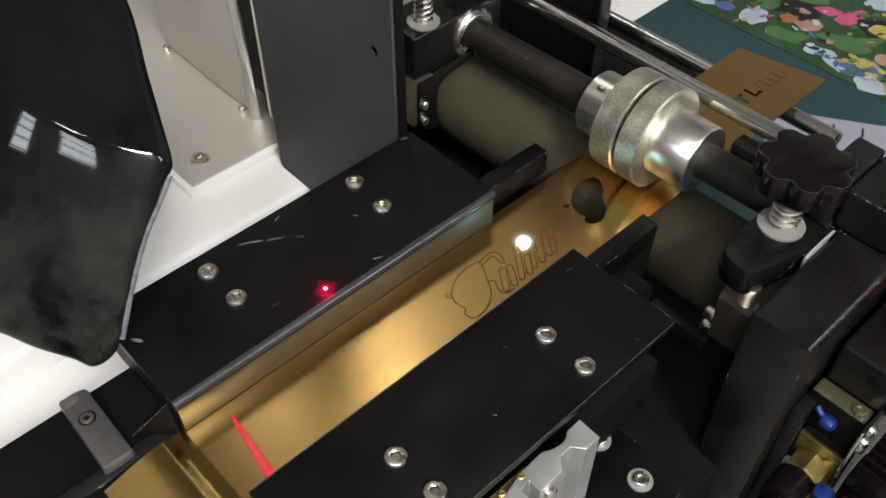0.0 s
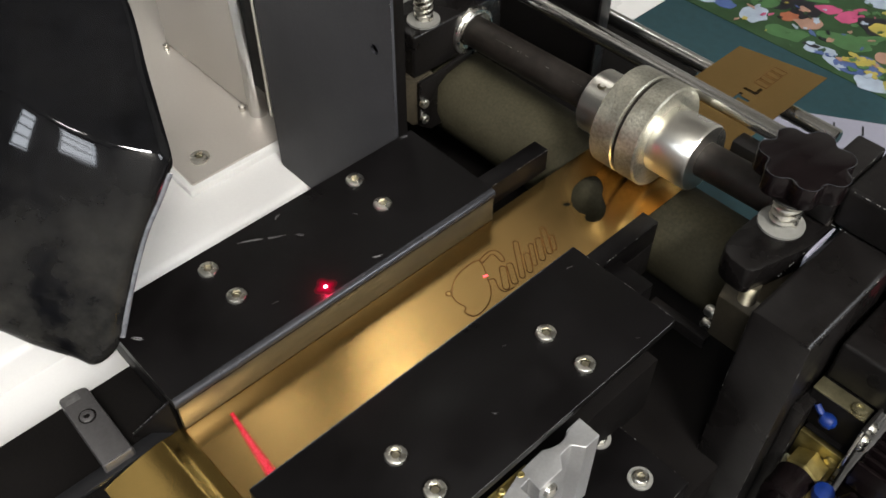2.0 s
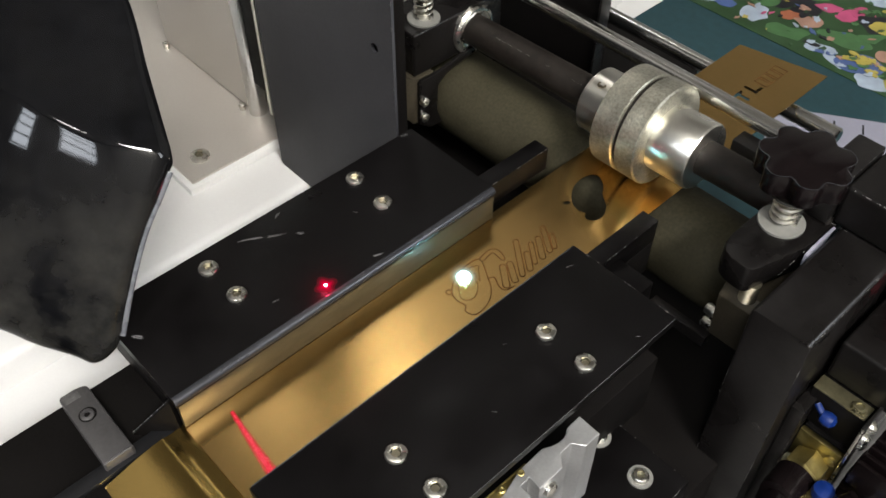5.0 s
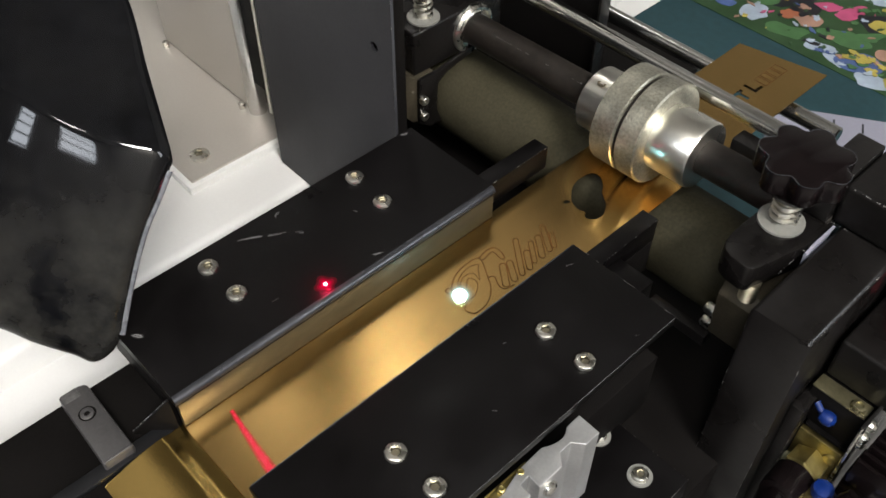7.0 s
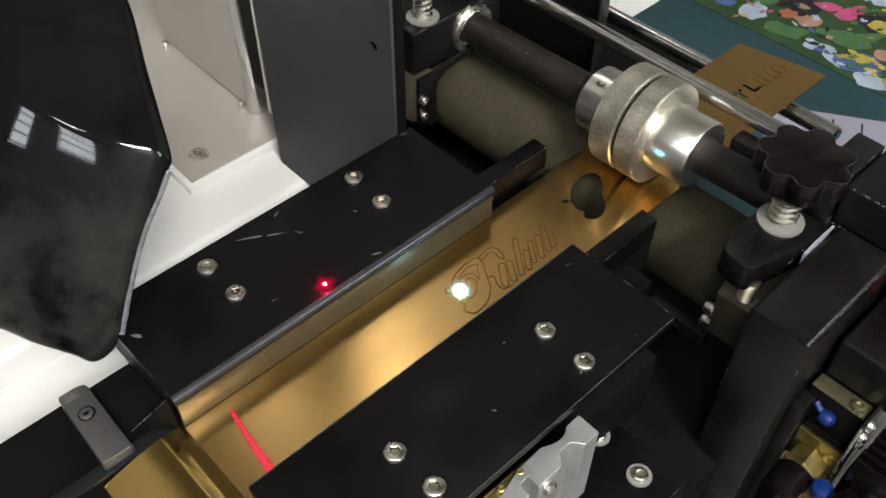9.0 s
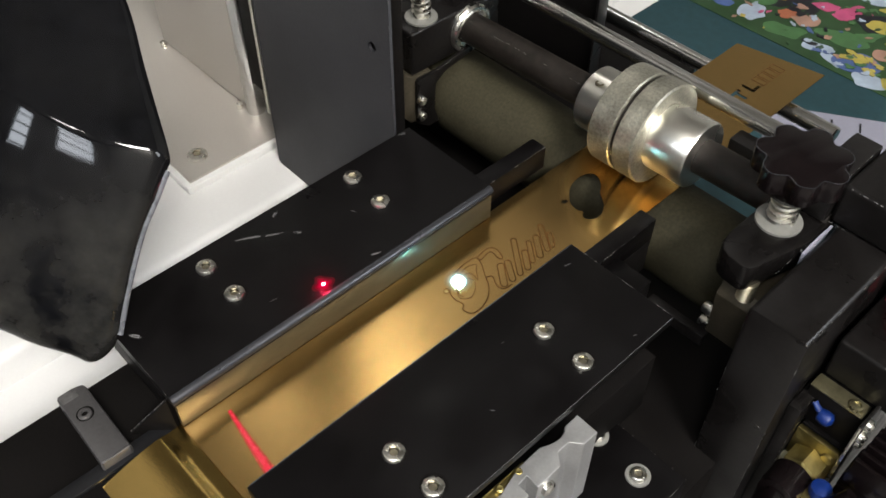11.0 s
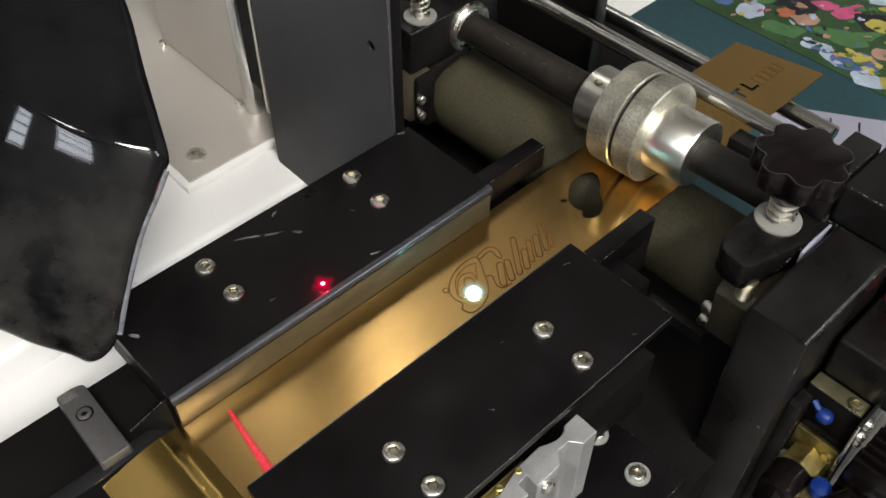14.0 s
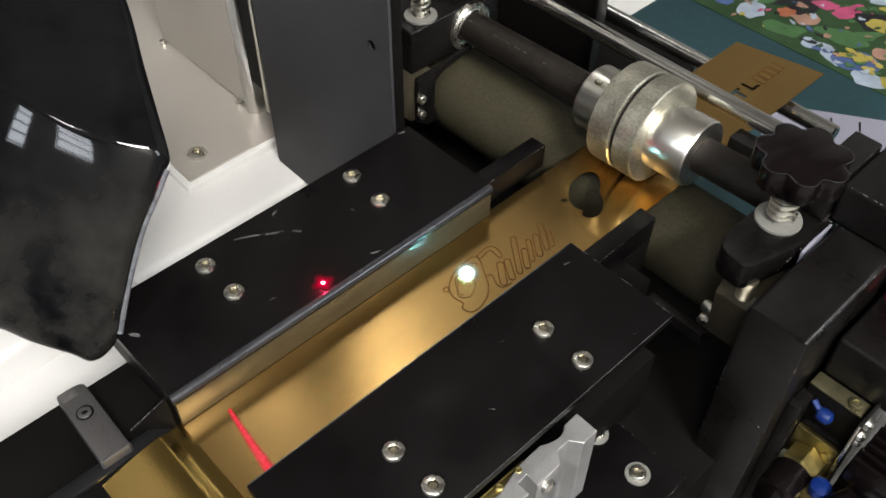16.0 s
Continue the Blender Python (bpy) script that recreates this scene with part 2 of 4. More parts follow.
def prism(pts, z0, z1, bev=0.0006, plane="xy", bm=None):
    """Extrudes an outline; plane xy goes up z, xz goes along y, yz goes along x."""
    bm = bm or bmesh.new()
    b = bmesh.new()
    put = {"xy": lambda u, v, w: (u, v, w), "xz": lambda u, v, w: (u, w, v), "yz": lambda u, v, w: (w, u, v)}[plane]
    lo = [b.verts.new(put(u, v, z0)) for u, v in pts]
    hi = [b.verts.new(put(u, v, z1)) for u, v in pts]
    b.faces.new(lo)
    b.faces.new(hi)
    for i in range(len(pts)):
        j = (i + 1) % len(pts)
        b.faces.new((lo[i], lo[j], hi[j], hi[i]))
    bmesh.ops.recalc_face_normals(b, faces=b.faces[:])
    if bev:
        rounded = set(bmesh.ops.bevel(b, geom=b.edges[:], offset=bev, segments=2, affect="EDGES", profile=0.5)["faces"])
        for f in b.faces:
            f.material_index = 0 if f in rounded or (len(f.verts) == 4 and len(pts) > 16) else 1
    merge(bm, b)
    return bm


def smooth_loop(pts, steps=6, closed=True):
    """Catmull-Rom points through a few corners."""
    out, n = [], len(pts)
    rng = range(n if closed else n - 1)
    for i in rng:
        g = lambda k: Vector(pts[k % n] if closed else pts[max(0, min(n - 1, k))])
        a, b, c, d = g(i - 1), g(i), g(i + 1), g(i + 2)
        for s in range(steps):
            t = s / steps
            out.append(0.5 * ((2 * b) + (c - a) * t + (2 * a - 5 * b + 4 * c - d) * t * t + (3 * b - a - 3 * c + d) * t ** 3))
    if not closed:
        out.append(Vector(pts[-1]))
    return out


def tube(pts, r, closed=False, n=8, bm=None, squash=1.0):
    bm = bm or bmesh.new()
    pts = [Vector(p) for p in pts]
    rings, m = [], len(pts)
    for i, p in enumerate(pts):
        a = pts[(i - 1) % m] if closed or i else p
        b = pts[(i + 1) % m] if closed or i < m - 1 else p
        d = (b - a).normalized()
        u = d.orthogonal().normalized() if abs(d.z) > 0.98 else d.cross(Vector((0, 0, 1))).normalized()
        v = d.cross(u)
        rings.append([bm.verts.new(p + u * math.cos(2 * math.pi * k / n) * r + v * math.sin(2 * math.pi * k / n) * r * squash) for k in range(n)])
    for i in range(m if closed else m - 1):
        p, q = rings[i], rings[(i + 1) % m]
        for k in range(n):
            bm.faces.new((p[k], p[(k + 1) % n], q[(k + 1) % n], q[k]))
    if not closed:
        bm.faces.new(rings[0][::-1])
        bm.faces.new(rings[-1])
    bmesh.ops.recalc_face_normals(bm, faces=bm.faces[:])
    return bm


def spring(x, y, z0, z1, r, wire, turns):
    pts = [(x + r * math.cos(2 * math.pi * t / 14), y + r * math.sin(2 * math.pi * t / 14), z0 + (z1 - z0) * t / (14 * turns)) for t in range(int(14 * turns) + 1)]
    return tube(pts, wire, n=7)


def socket_screw(name, at, r, label, group, axis="z", h=0.0025):
    """A low round head with a hexagon socket sunk into it, on a thin washer rim."""
    t = thing(name, label, "screw", at, group)
    if axis == "x":
        t.matrix_basis = pose(*at, 0, 90, 0)
    ORIGIN[t] = t.matrix_basis.copy()
    bm = bmesh.new()
    prof = [(0.0, r), (h * 0.45, r), (h * 0.8, r * 0.93), (h, r * 0.78), (h, r * 0.47), (h * 0.35, r * 0.43)]
    rings = []
    n = 24
    for k, (a, q) in enumerate(prof):
        ring = []
        for i in range(n):
            th = 2 * math.pi * i / n
            qq = q
            if k >= 4:
                qq = q / max(math.cos((th % (math.pi / 3)) - math.pi / 6), 0.8) * 0.95
            ring.append(bm.verts.new((qq * math.cos(th), qq * math.sin(th), a)))
        rings.append(ring)
    for p, q in zip(rings, rings[1:]):
        for i in range(n):
            bm.faces.new((p[i], p[(i + 1) % n], q[(i + 1) % n], q[i]))
    bm.faces.new(rings[0][::-1])
    part("screw_head", bm, STEEL, t, local=True)
    # darker steel fill puts the shade into the socket
    part("hex_socket", prism([(r * 0.40 * math.cos(k * math.pi / 3), r * 0.40 * math.sin(k * math.pi / 3)) for k in range(6)], 0.0002, h * 0.4, 0), SOCKET, t, "shadowed hexagon socket", local=True)
    return t

# ---- the room ----


def wall(name, x0, x1, y0, y1, z0, z1, material):
    return solo(name, box(x0, x1, y0, y1, z0, z1, 0), material, "plain painted workshop surface closing the room", "wall", kind="structure")


wall("floor", -3, 3, -3, 3.5, -1.1, -1.0, CONCRETE)
wall("ceiling", -3, 3, -3, 3.5, 3.2, 3.3, CEILING)
wall("wall_north", -3, 3, 3.5, 3.62, -1.0, 3.2, PLASTER)
wall("wall_west", -3.12, -3, -3, 3.5, -1.0, 3.2, PLASTER)


def pierced_wall(name, put, along, openings):
    """A wall with window openings (middle, width, sill, head) and barred frames in them; put(u0, u1, w0, w1, z0, z1) gives the box."""
    bm = bmesh.new()
    edges = [along[0]] + [v for c, w, z0, z1 in openings for v in (c - w / 2, c + w / 2)] + [along[1]]
    for u0, u1 in zip(edges[::2], edges[1::2]):
        box(*put(u0, u1, 0.0, 0.12, -1.0, 3.2), 0, bm=bm)
    for c, w, z0, z1 in openings:
        box(*put(c - w / 2, c + w / 2, 0.0, 0.12, -1.0, z0), 0, bm=bm)
        box(*put(c - w / 2, c + w / 2, 0.0, 0.12, z1, 3.2), 0, bm=bm)
    solo(name, bm, DIM_WALL if name == "wall_south" else PLASTER, "plain painted workshop wall with window openings", "wall", kind="structure")
    for c, w, z0, z1 in openings:
        fb = bmesh.new()
        for du in (-w / 2 + 0.010, w / 2 - 0.010):
            box(*put(c + du - 0.009, c + du + 0.009, -0.07, -0.04, z0, z1), 0.003, bm=fb)
        for q in range(5):
            z = z0 + 0.015 + (z1 - z0 - 0.03) * q / 4
            box(*put(c - w / 2, c + w / 2, -0.069, -0.041, z - 0.009, z + 0.009), 0.003, bm=fb)
        solo("window_1", fb, BED, "dark window frame divided by glazing bars", "window", kind="structure")


pierced_wall("wall_south", lambda u0, u1, w0, w1, z0, z1: (u0, u1, -3 - w1, -3 - w0, z0, z1), (-3, 3), SOUTH)
# unseen east opening, added to carry its lamp
pierced_wall("wall_east", lambda u0, u1, w0, w1, z0, z1: (3 + w0, 3 + w1, u0, u1, z0, z1), (-3, 3.5), EAST_ADDED)

# ---- machine body ----
base = thing("machine_base", "white enamelled machine base with a bevelled edge", "machine base", (-0.5, 0.1, -1.0), kind="structure")
part("cabinet", box(-0.95, -0.241, -0.9, 0.12, -1.0, -0.117, 0.006, 3), WHITE, base)
part("side_skirt", box(-0.2408, -0.114, -0.9, -0.0050, -1.0, -0.1420, 0.002), WHITE, base)

foot = thing("foot_plate", "satin grey metal foot plate screwed to the white base", "metal plate", (-0.4, 0.0, -0.117))
part("plate", box(-0.56, -0.291, -0.074, 0.11, -0.1165, -0.109, 0.0012), PLATE, foot)
part("edge_trim", box(-0.562, -0.2865, -0.0785, 0.11, -0.117, -0.1105, 0.0010), WHITE, foot, "white rim under the plate")
socket_screw("foot_screw", (-0.312, -0.054, -0.109), 0.0075, "large zinc socket screw in the grey foot plate", "foot plate screws", h=0.003)

lc = thing("light_column", "light grey aluminium column with a bright rounded corner", "column", (-0.40, 0.05, -0.109))
part("shell", box(-0.46, -0.3275, 0.006, 0.1, -0.109, 0.55, 0.004, 4), PLATE, lc)
part("corner_bar", lathe([(-0.109, 0.0075), (0.55, 0.0075)], 28, "z", (-0.3275, 0.0105, 0)), CHROME, lc, "bright round corner bar")
for sx in (-0.338, -0.452):
    part("base_pin", lathe([(-0.109, 0.0026), (-0.104, 0.0026), (-0.103, 0.0012)], 16, "z", (sx, 0.0025, 0)), STEEL, lc, "small bright pin")
# black bar painted in where the gap between the columns lies dark
part("gap_strip", box(-0.3215, -0.3035, 0.008, 0.05, -0.078, 0.55, 0.001), BED, lc, "black strip put in for the dark gap")
part("rail_strip", box(-0.3030, -0.2990, 0.006, 0.010, -0.095, 0.55, 0.0006), ALU, lc, "thin polished strip")

dc = thing("dark_column", "tall dark grey painted steel column plate with a drilled hole", "column", (-0.2, 0, -0.117))


def sheet(loops, thick, m):
    """A flat sheet from an outline and holes, laid by the matrix m."""
    cu = bpy.data.curves.new("sheet", "CURVE")
    cu.dimensions, cu.fill_mode, cu.extrude = "2D", "BOTH", thick / 2
    for loop in loops:
        sp = cu.splines.new("POLY")
        sp.points.add(len(loop) - 1)
        for p, q in zip(sp.points, loop):
            p.co = (q[0], q[1], 0, 1)
        sp.use_cyclic_u = True
    ob = bpy.data.objects.new("sheet", cu)
    scene.collection.objects.link(ob)
    me = bpy.data.meshes.new_from_object(ob.evaluated_get(bpy.context.evaluated_depsgraph_get()))
    bm = bmesh.new()
    bm.from_mesh(me)
    bpy.data.objects.remove(ob)
    bpy.data.curves.remove(cu)
    bpy.data.meshes.remove(me)
    bmesh.ops.transform(bm, matrix=m, verts=bm.verts)
    return bm


def circle(x, y, r, n=20):
    return [(x + r * math.cos(2 * math.pi * i / n), y + r * math.sin(2 * math.pi * i / n)) for i in range(n)]


front = sheet([[(-0.2725, -0.115), (-0.2705, -0.117), (-0.1335, -0.117), (-0.1335, 0.105), (-0.2725, 0.105)], circle(-0.1494, 0.0505, 0.0032)], 0.002, pose(0, -0.007, 0, 90, 0, 0))
part("front_plate", front, COLUMN, dc, smooth=False)
part("return_flange", box(-0.2725, -0.2690, -0.004, 0.012, -0.117, 0.105, 0.0005), COLUMN, dc)
part("back_web", box(-0.1655, -0.1365, -0.0035, 0.004, -0.117, 0.105, 0.0005), BED, dc)

# black bed under the strip
bed = thing("machine_bed", "matt black machine bed under the brass strip", "machine bed", (-0.04, -0.15, -1.0), kind="structure")
part("top", box(-0.115, 0.066, -0.62, -0.004, -0.075, -0.030, 0.001), BED, bed)
part("core", box(-0.113, 0.11, -0.62, 0.135, -1.0, -0.105, 0.002), BED, bed)
part("rear_deck", box(-0.240, -0.1132, -0.0045, 0.30, -0.1225, -0.106, 0.001), BED, bed)
part("side_step", box(0.060, 0.1115, -0.62, -0.026, -0.105, -0.07, 0.001), ANOD, bed, "lower black side plate")

# ---- guides ----


left = thing("left_guide", "black anodised guide rail with scuffs and rounded lip", "guide rail", (-0.094, -0.1, -0.03))
arc = [(-0.0575 - 0.0028 + 0.0028 * math.sin(a * math.pi / 16), -0.0028 + 0.0028 * math.cos(a * math.pi / 16)) for a in range(9)]
top = [(-0.129, 0.0)] + arc + [(-0.0575, -0.0045), (-0.061, -0.0045), (-0.061, -0.006), (-0.129, -0.006)]
part("top_plate", prism(top, -0.2065, 0.0, 0, "xz"), ANOD, left)
# colour lifted above the plate's to paint in the blue-grey sheen
part("rounded_edge", tube([(-0.0603, -0.2064, -0.0028), (-0.0603, -0.0001, -0.0028)], 0.00286, n=32), EDGE, left, "rounded edge lightened for its sheen")
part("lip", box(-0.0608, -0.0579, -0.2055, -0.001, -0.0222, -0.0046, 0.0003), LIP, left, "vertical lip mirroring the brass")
part("web", box(-0.127, -0.066, -0.205, -0.002, -0.030, -0.0062, 0.0008), BED, left)
gus = bmesh.new()
tri = [Vector((-0.0640, -0.2066, -0.0045)), Vector((-0.0615, -0.2066, -0.0296)), Vector((-0.0775, -0.2240, -0.0296))]
off = (tri[1] - tri[0]).cross(tri[2] - tri[0]).normalized() * 0.0015
fa, fb2 = [gus.verts.new(p + off) for p in tri], [gus.verts.new(p - off) for p in tri]
gus.faces.new(fa)
gus.faces.new(fb2[::-1])
for i in range(3):
    gus.faces.new((fa[i], fa[(i + 1) % 3], fb2[(i + 1) % 3], fb2[i]))
bmesh.ops.recalc_face_normals(gus, faces=gus.faces[:])
part("end_gusset", gus, BED, left, "worn triangular end bracket", smooth=False)
part("tongue", box(-0.076, -0.065, -0.001, 0.052, -0.0215, -0.005, 0.0008), ANOD, left)

right = thing("right_guide", "flat black anodised guide plate over the brass strip", "guide rail", (0.03, -0.1, -0.03))
part("top_plate", box(0.0, 0.067, -0.2062, 0.0, -0.006, 0.0, 0.0007), ANOD, right)
part("web", box(0.0045, 0.058, -0.205, -0.002, -0.030, -0.0062, 0.0008), BED, right)
part("tongue", box(0.006, 0.017, -0.001, 0.052, -0.0215, -0.005, 0.0008), ANOD, right)
part("tongue_web", box(0.0095, 0.0169, -0.001, 0.0515, -0.046, -0.0217, 0.0006), BED, right)
part("side_arm", box(0.017, 0.040, 0.0, 0.02, -0.030, -0.012, 0.0008), ANOD, right)

for x, y in ((-0.1172, -0.0527), (-0.0919, -0.0537), (-0.1158, -0.1505), (-0.0914, -0.1497), (0.0296, -0.0537), (0.0545, -0.0537), (0.0304, -0.1503), (0.0541, -0.1490)):
    socket_screw("guide_screw", (x, y, 0.0), 0.0052, "zinc button-head socket screw in a black guide", "guide screws", h=0.0022)
    solo("screw_recess", lathe([(0.0002, 0.0061), (0.0004, 0.0061)], 28, "z", (x - 0.0004, y + 0.0008, 0)), BED, "black countersink ring round a guide screw", "recess", "countersinks")

# scuffs on the guides: bundles of short straight scratches
rs = random.Random(4)


def scuff(host, x, y, dx, dy, count, r):
    bm = bmesh.new()
    for q in range(count):
        u, ox, oy = rs.random(), (rs.random() - 0.5) * 0.0014, (rs.random() - 0.5) * 0.0014
        k = 0.25 + 0.5 * rs.random()
        a = (x + dx * u * (1 - k) + ox, y + dy * u * (1 - k) + oy, 0.00005)
        tube([a, (a[0] + dx * k * 0.5, a[1] + dy * k * 0.5 + 0.0002 * rs.random(), 0.00005), (a[0] + dx * k, a[1] + dy * k, 0.00005)], r * (0.4 + 0.6 * rs.random()), n=5, bm=bm, squash=0.2)
    tagged(part("scuff", bm, SCRATCH, host), kind="stuff")


for row in ((-0.1215, -0.1290, 0.006, 0.012, 7, 0.00030), (-0.1140, -0.1150, 0.005, 0.009, 6, 0.00030), (-0.1060, -0.1030, 0.003, 0.005, 4, 0.00025), (-0.1250, -0.0995, 0.003, -0.004, 6, 0.00032),
            (-0.0655, -0.0830, 0.002, 0.005, 4, 0.00030), (-0.1050, -0.2020, 0.005, 0.004, 8, 0.00040), (-0.1285, -0.0095, 0.003, 0.005, 5, 0.00030), (-0.0760, -0.1400, 0.001, 0.006, 2, 0.00015), (-0.0990, -0.0700, 0.004, 0.002, 3, 0.00015)):
    scuff(left, *row)
for row in ((0.0080, -0.0150, 0.002, 0.004, 3, 0.00018), (0.0420, -0.1050, 0.003, 0.002, 2, 0.00015), (0.0200, -0.0750, 0.001, 0.003, 2, 0.00012), (0.0600, -0.0250, 0.002, 0.003, 2, 0.00014)):
    scuff(right, *row)

# ---- the brass strip ----
ZB = -0.0225
hole = smooth_loop([(-0.0436, 0.0524), (-0.0395, 0.0462), (-0.0362, 0.0430), (-0.0337, 0.0412), (-0.0285, 0.0401), (-0.0250, 0.0412), (-0.0236, 0.0408), (-0.0231, 0.0393), (-0.0201, 0.0381), (-0.0163, 0.0414),
                    (-0.0158, 0.0471), (-0.0193, 0.0540), (-0.0242, 0.0582), (-0.0283, 0.0612), (-0.0316, 0.0660), (-0.0375, 0.0704), (-0.0425, 0.0701), (-0.0450, 0.0650), (-0.0452, 0.0592)])
ear = smooth_loop([(-0.0389, 0.0385), (-0.0384, 0.0409), (-0.0368, 0.0419), (-0.0358, 0.0408), (-0.0362, 0.0388), (-0.0376, 0.0377)], 4)
ear = [(p.x, p.y) for p in ear]
loops = [[(-0.061, -0.206), (0.001, -0.206), (0.001, 0.261), (-0.061, 0.249)], [(p.x, p.y) for p in hole], ear]
# cut letters T and L, reading along the strip
loops += [[(-0.0302, 0.1955), (-0.0278, 0.1955), (-0.0278, 0.1990), (-0.0204, 0.1990), (-0.0204, 0.2015), (-0.0278, 0.2015), (-0.0278, 0.2047), (-0.0302, 0.2047)],
          [(-0.0312, 0.2092), (-0.0210, 0.2092), (-0.0210, 0.2180), (-0.0233, 0.2180), (-0.0233, 0.2117), (-0.0312, 0.2117)]]
strip = thing("brass_strip", "brushed brass strip with burnt outlines and cut-outs", "metal strip", (-0.03, 0.0, ZB))
sheet_bm = sheet(loops, 0.0006, pose(0, 0, ZB - 0.0003))
part("sheet", sheet_bm, BRASS, strip, smooth=False)
bend = bmesh.new()
prev, y, z = None, -0.2045, ZB - 0.0012
# slope of the tail along its length: a low bead, then a long bend downwards
SLOPE = ((0, 3), (5, 4), (7, 0), (8.5, -11), (11, -11), (12.5, 0), (14, 5), (20, 8), (30, 14), (50, 20), (80, 25), (140, 29))
for k in range(141):
    lo = max(i for i in range(len(SLOPE) - 1) if SLOPE[i][0] <= min(k, 139))
    (s0, a0), (s1, a1) = SLOPE[lo], SLOPE[lo + 1]
    a = radians(a0 + (a1 - a0) * (k - s0) / (s1 - s0))
    row = [bend.verts.new((x, y, z - d)) for x in (-0.061, 0.001) for d in (0, 0.0006)]
    if prev:
        for i, j in ((0, 2), (3, 1), (2, 3), (1, 0)):
            bend.faces.new((prev[i], prev[j], row[j], row[i]))
    prev = row
    y, z = y - 0.001 * math.cos(a), z - 0.001 * math.sin(a)
bmesh.ops.recalc_face_normals(bend, faces=bend.faces[:])
part("bent_tail", bend, BRASS_TAIL, strip, "bent brass tail tinted for its reflections", sharp=60)


def mark(name, pts, r=0.00030, closed=True, label=""):
    return part(name, tube([(p[0], p[1], ZB + 0.0001) for p in pts], r, closed, 6, squash=0.35), BURN, strip, label)


blob = [(-0.0399, -0.0289), (-0.0420, -0.0372), (-0.0397, -0.0479), (-0.0340, -0.0558), (-0.0279, -0.0583), (-0.0219, -0.0574), (-0.0192, -0.0601), (-0.0143, -0.0582), (-0.0138, -0.0521),
        (-0.0159, -0.0454), (-0.0208, -0.0393), (-0.0270, -0.0354)]
mark("burnt_outline", smooth_loop(blob), closed=True)
mark("burnt_arch", smooth_loop([(-0.0405, -0.0283), (-0.0415, -0.0195), (-0.0375, -0.0164), (-0.0312, -0.0183), (-0.0319, -0.0203), (-0.0388, -0.0203), (-0.0381, -0.0281)]))
mark("burnt_leg", smooth_loop([(-0.0270, -0.0354), (-0.0252, -0.0323), (-0.0191, -0.0350), (-0.0150, -0.0341), (-0.0139, -0.0283)], closed=False), closed=False)
mark("burnt_ring", circle(-0.0345, -0.0575, 0.0016, 14))


def bar_outline(x0, y0, x1, y1, w):
    """A plain slanted bar with round ends, drawn as an outline."""
    d = Vector((x1 - x0, y1 - y0)).normalized()
    n = Vector((-d.y, d.x)) * w
    out = []
    for c, s in ((Vector((x0, y0)), -1), (Vector((x1, y1)), 1)):
        for k in range(9):
            a = math.pi * k / 8
            out.append(c + (n * math.cos(a) + d * w * math.sin(a)) * s)
    return out


for x0, y0, x1, y1, w in ((-0.0170, -0.0315, -0.0275, -0.0235, 0.0019), (-0.0165, -0.0255, -0.0265, -0.0190, 0.0018), (-0.0165, -0.0195, -0.0360, -0.0045, 0.0016), (-0.0165, -0.0135, -0.0255, -0.0065, 0.0017),
                          (-0.0180, -0.0080, -0.0290, 0.0005, 0.0014), (-0.0180, -0.0020, -0.0290, 0.0065, 0.0018), (-0.0185, 0.0045, -0.0330, 0.0145, 0.0016), (-0.0185, 0.0085, -0.0255, 0.0140, 0.0014)):
    mark("burnt_bar", bar_outline(x0, y0, x1, y1, w))
for k in range(4):
    y0 = 0.2205 + 0.0068 * k
    mark("faint_bar", [(-0.0300, y0), (-0.0300, y0 + 0.005), (-0.0205, y0 + 0.005), (-0.0205, y0)], 0.00025)

# ---- rollers, shaft and rods ----
roller = thing("drive_roller", "large olive-black rubber drive roller under the brass", "roller", (-0.053, 0.0963, -0.0829))
part("rubber", lathe([(-0.207, 0.027), (-0.205, 0.0297), (0.064, 0.0297), (0.066, 0.027)], 72, "x", (0, 0.0963, -0.0531)), RUBBER, roller)
part("axle", lathe([(-0.225, 0.009), (0.12, 0.009)], 24, "x", (0, 0.0963, -0.0531)), STEEL, roller)

TILT = math.degrees(math.atan(0.0362))
shaft = thing("pressure_shaft", "oxidised steel shaft with a knurled aluminium pressure hub", "shaft", (-0.03, 0.0968, 0.0084), turn=(0, -TILT, 0))
part("rod", lathe([(-0.158, 0.0105), (0.120, 0.0105)], 40, "x"), SHAFT, shaft, local=True)
hub = part("hub", lathe([(-0.038, 0.0107), (-0.038, 0.0190), (-0.037, 0.0200), (-0.0178, 0.0200), (-0.0178, 0.0120)], 56, "x"), ALU, shaft, "turned aluminium collar", local=True)
part("collar", lathe([(0.0146, 0.012), (0.0146, 0.0205), (0.0395, 0.0205), (0.0408, 0.0196), (0.0408, 0.0107)], 64, "x"), ALU, shaft, "polished aluminium collar", local=True)


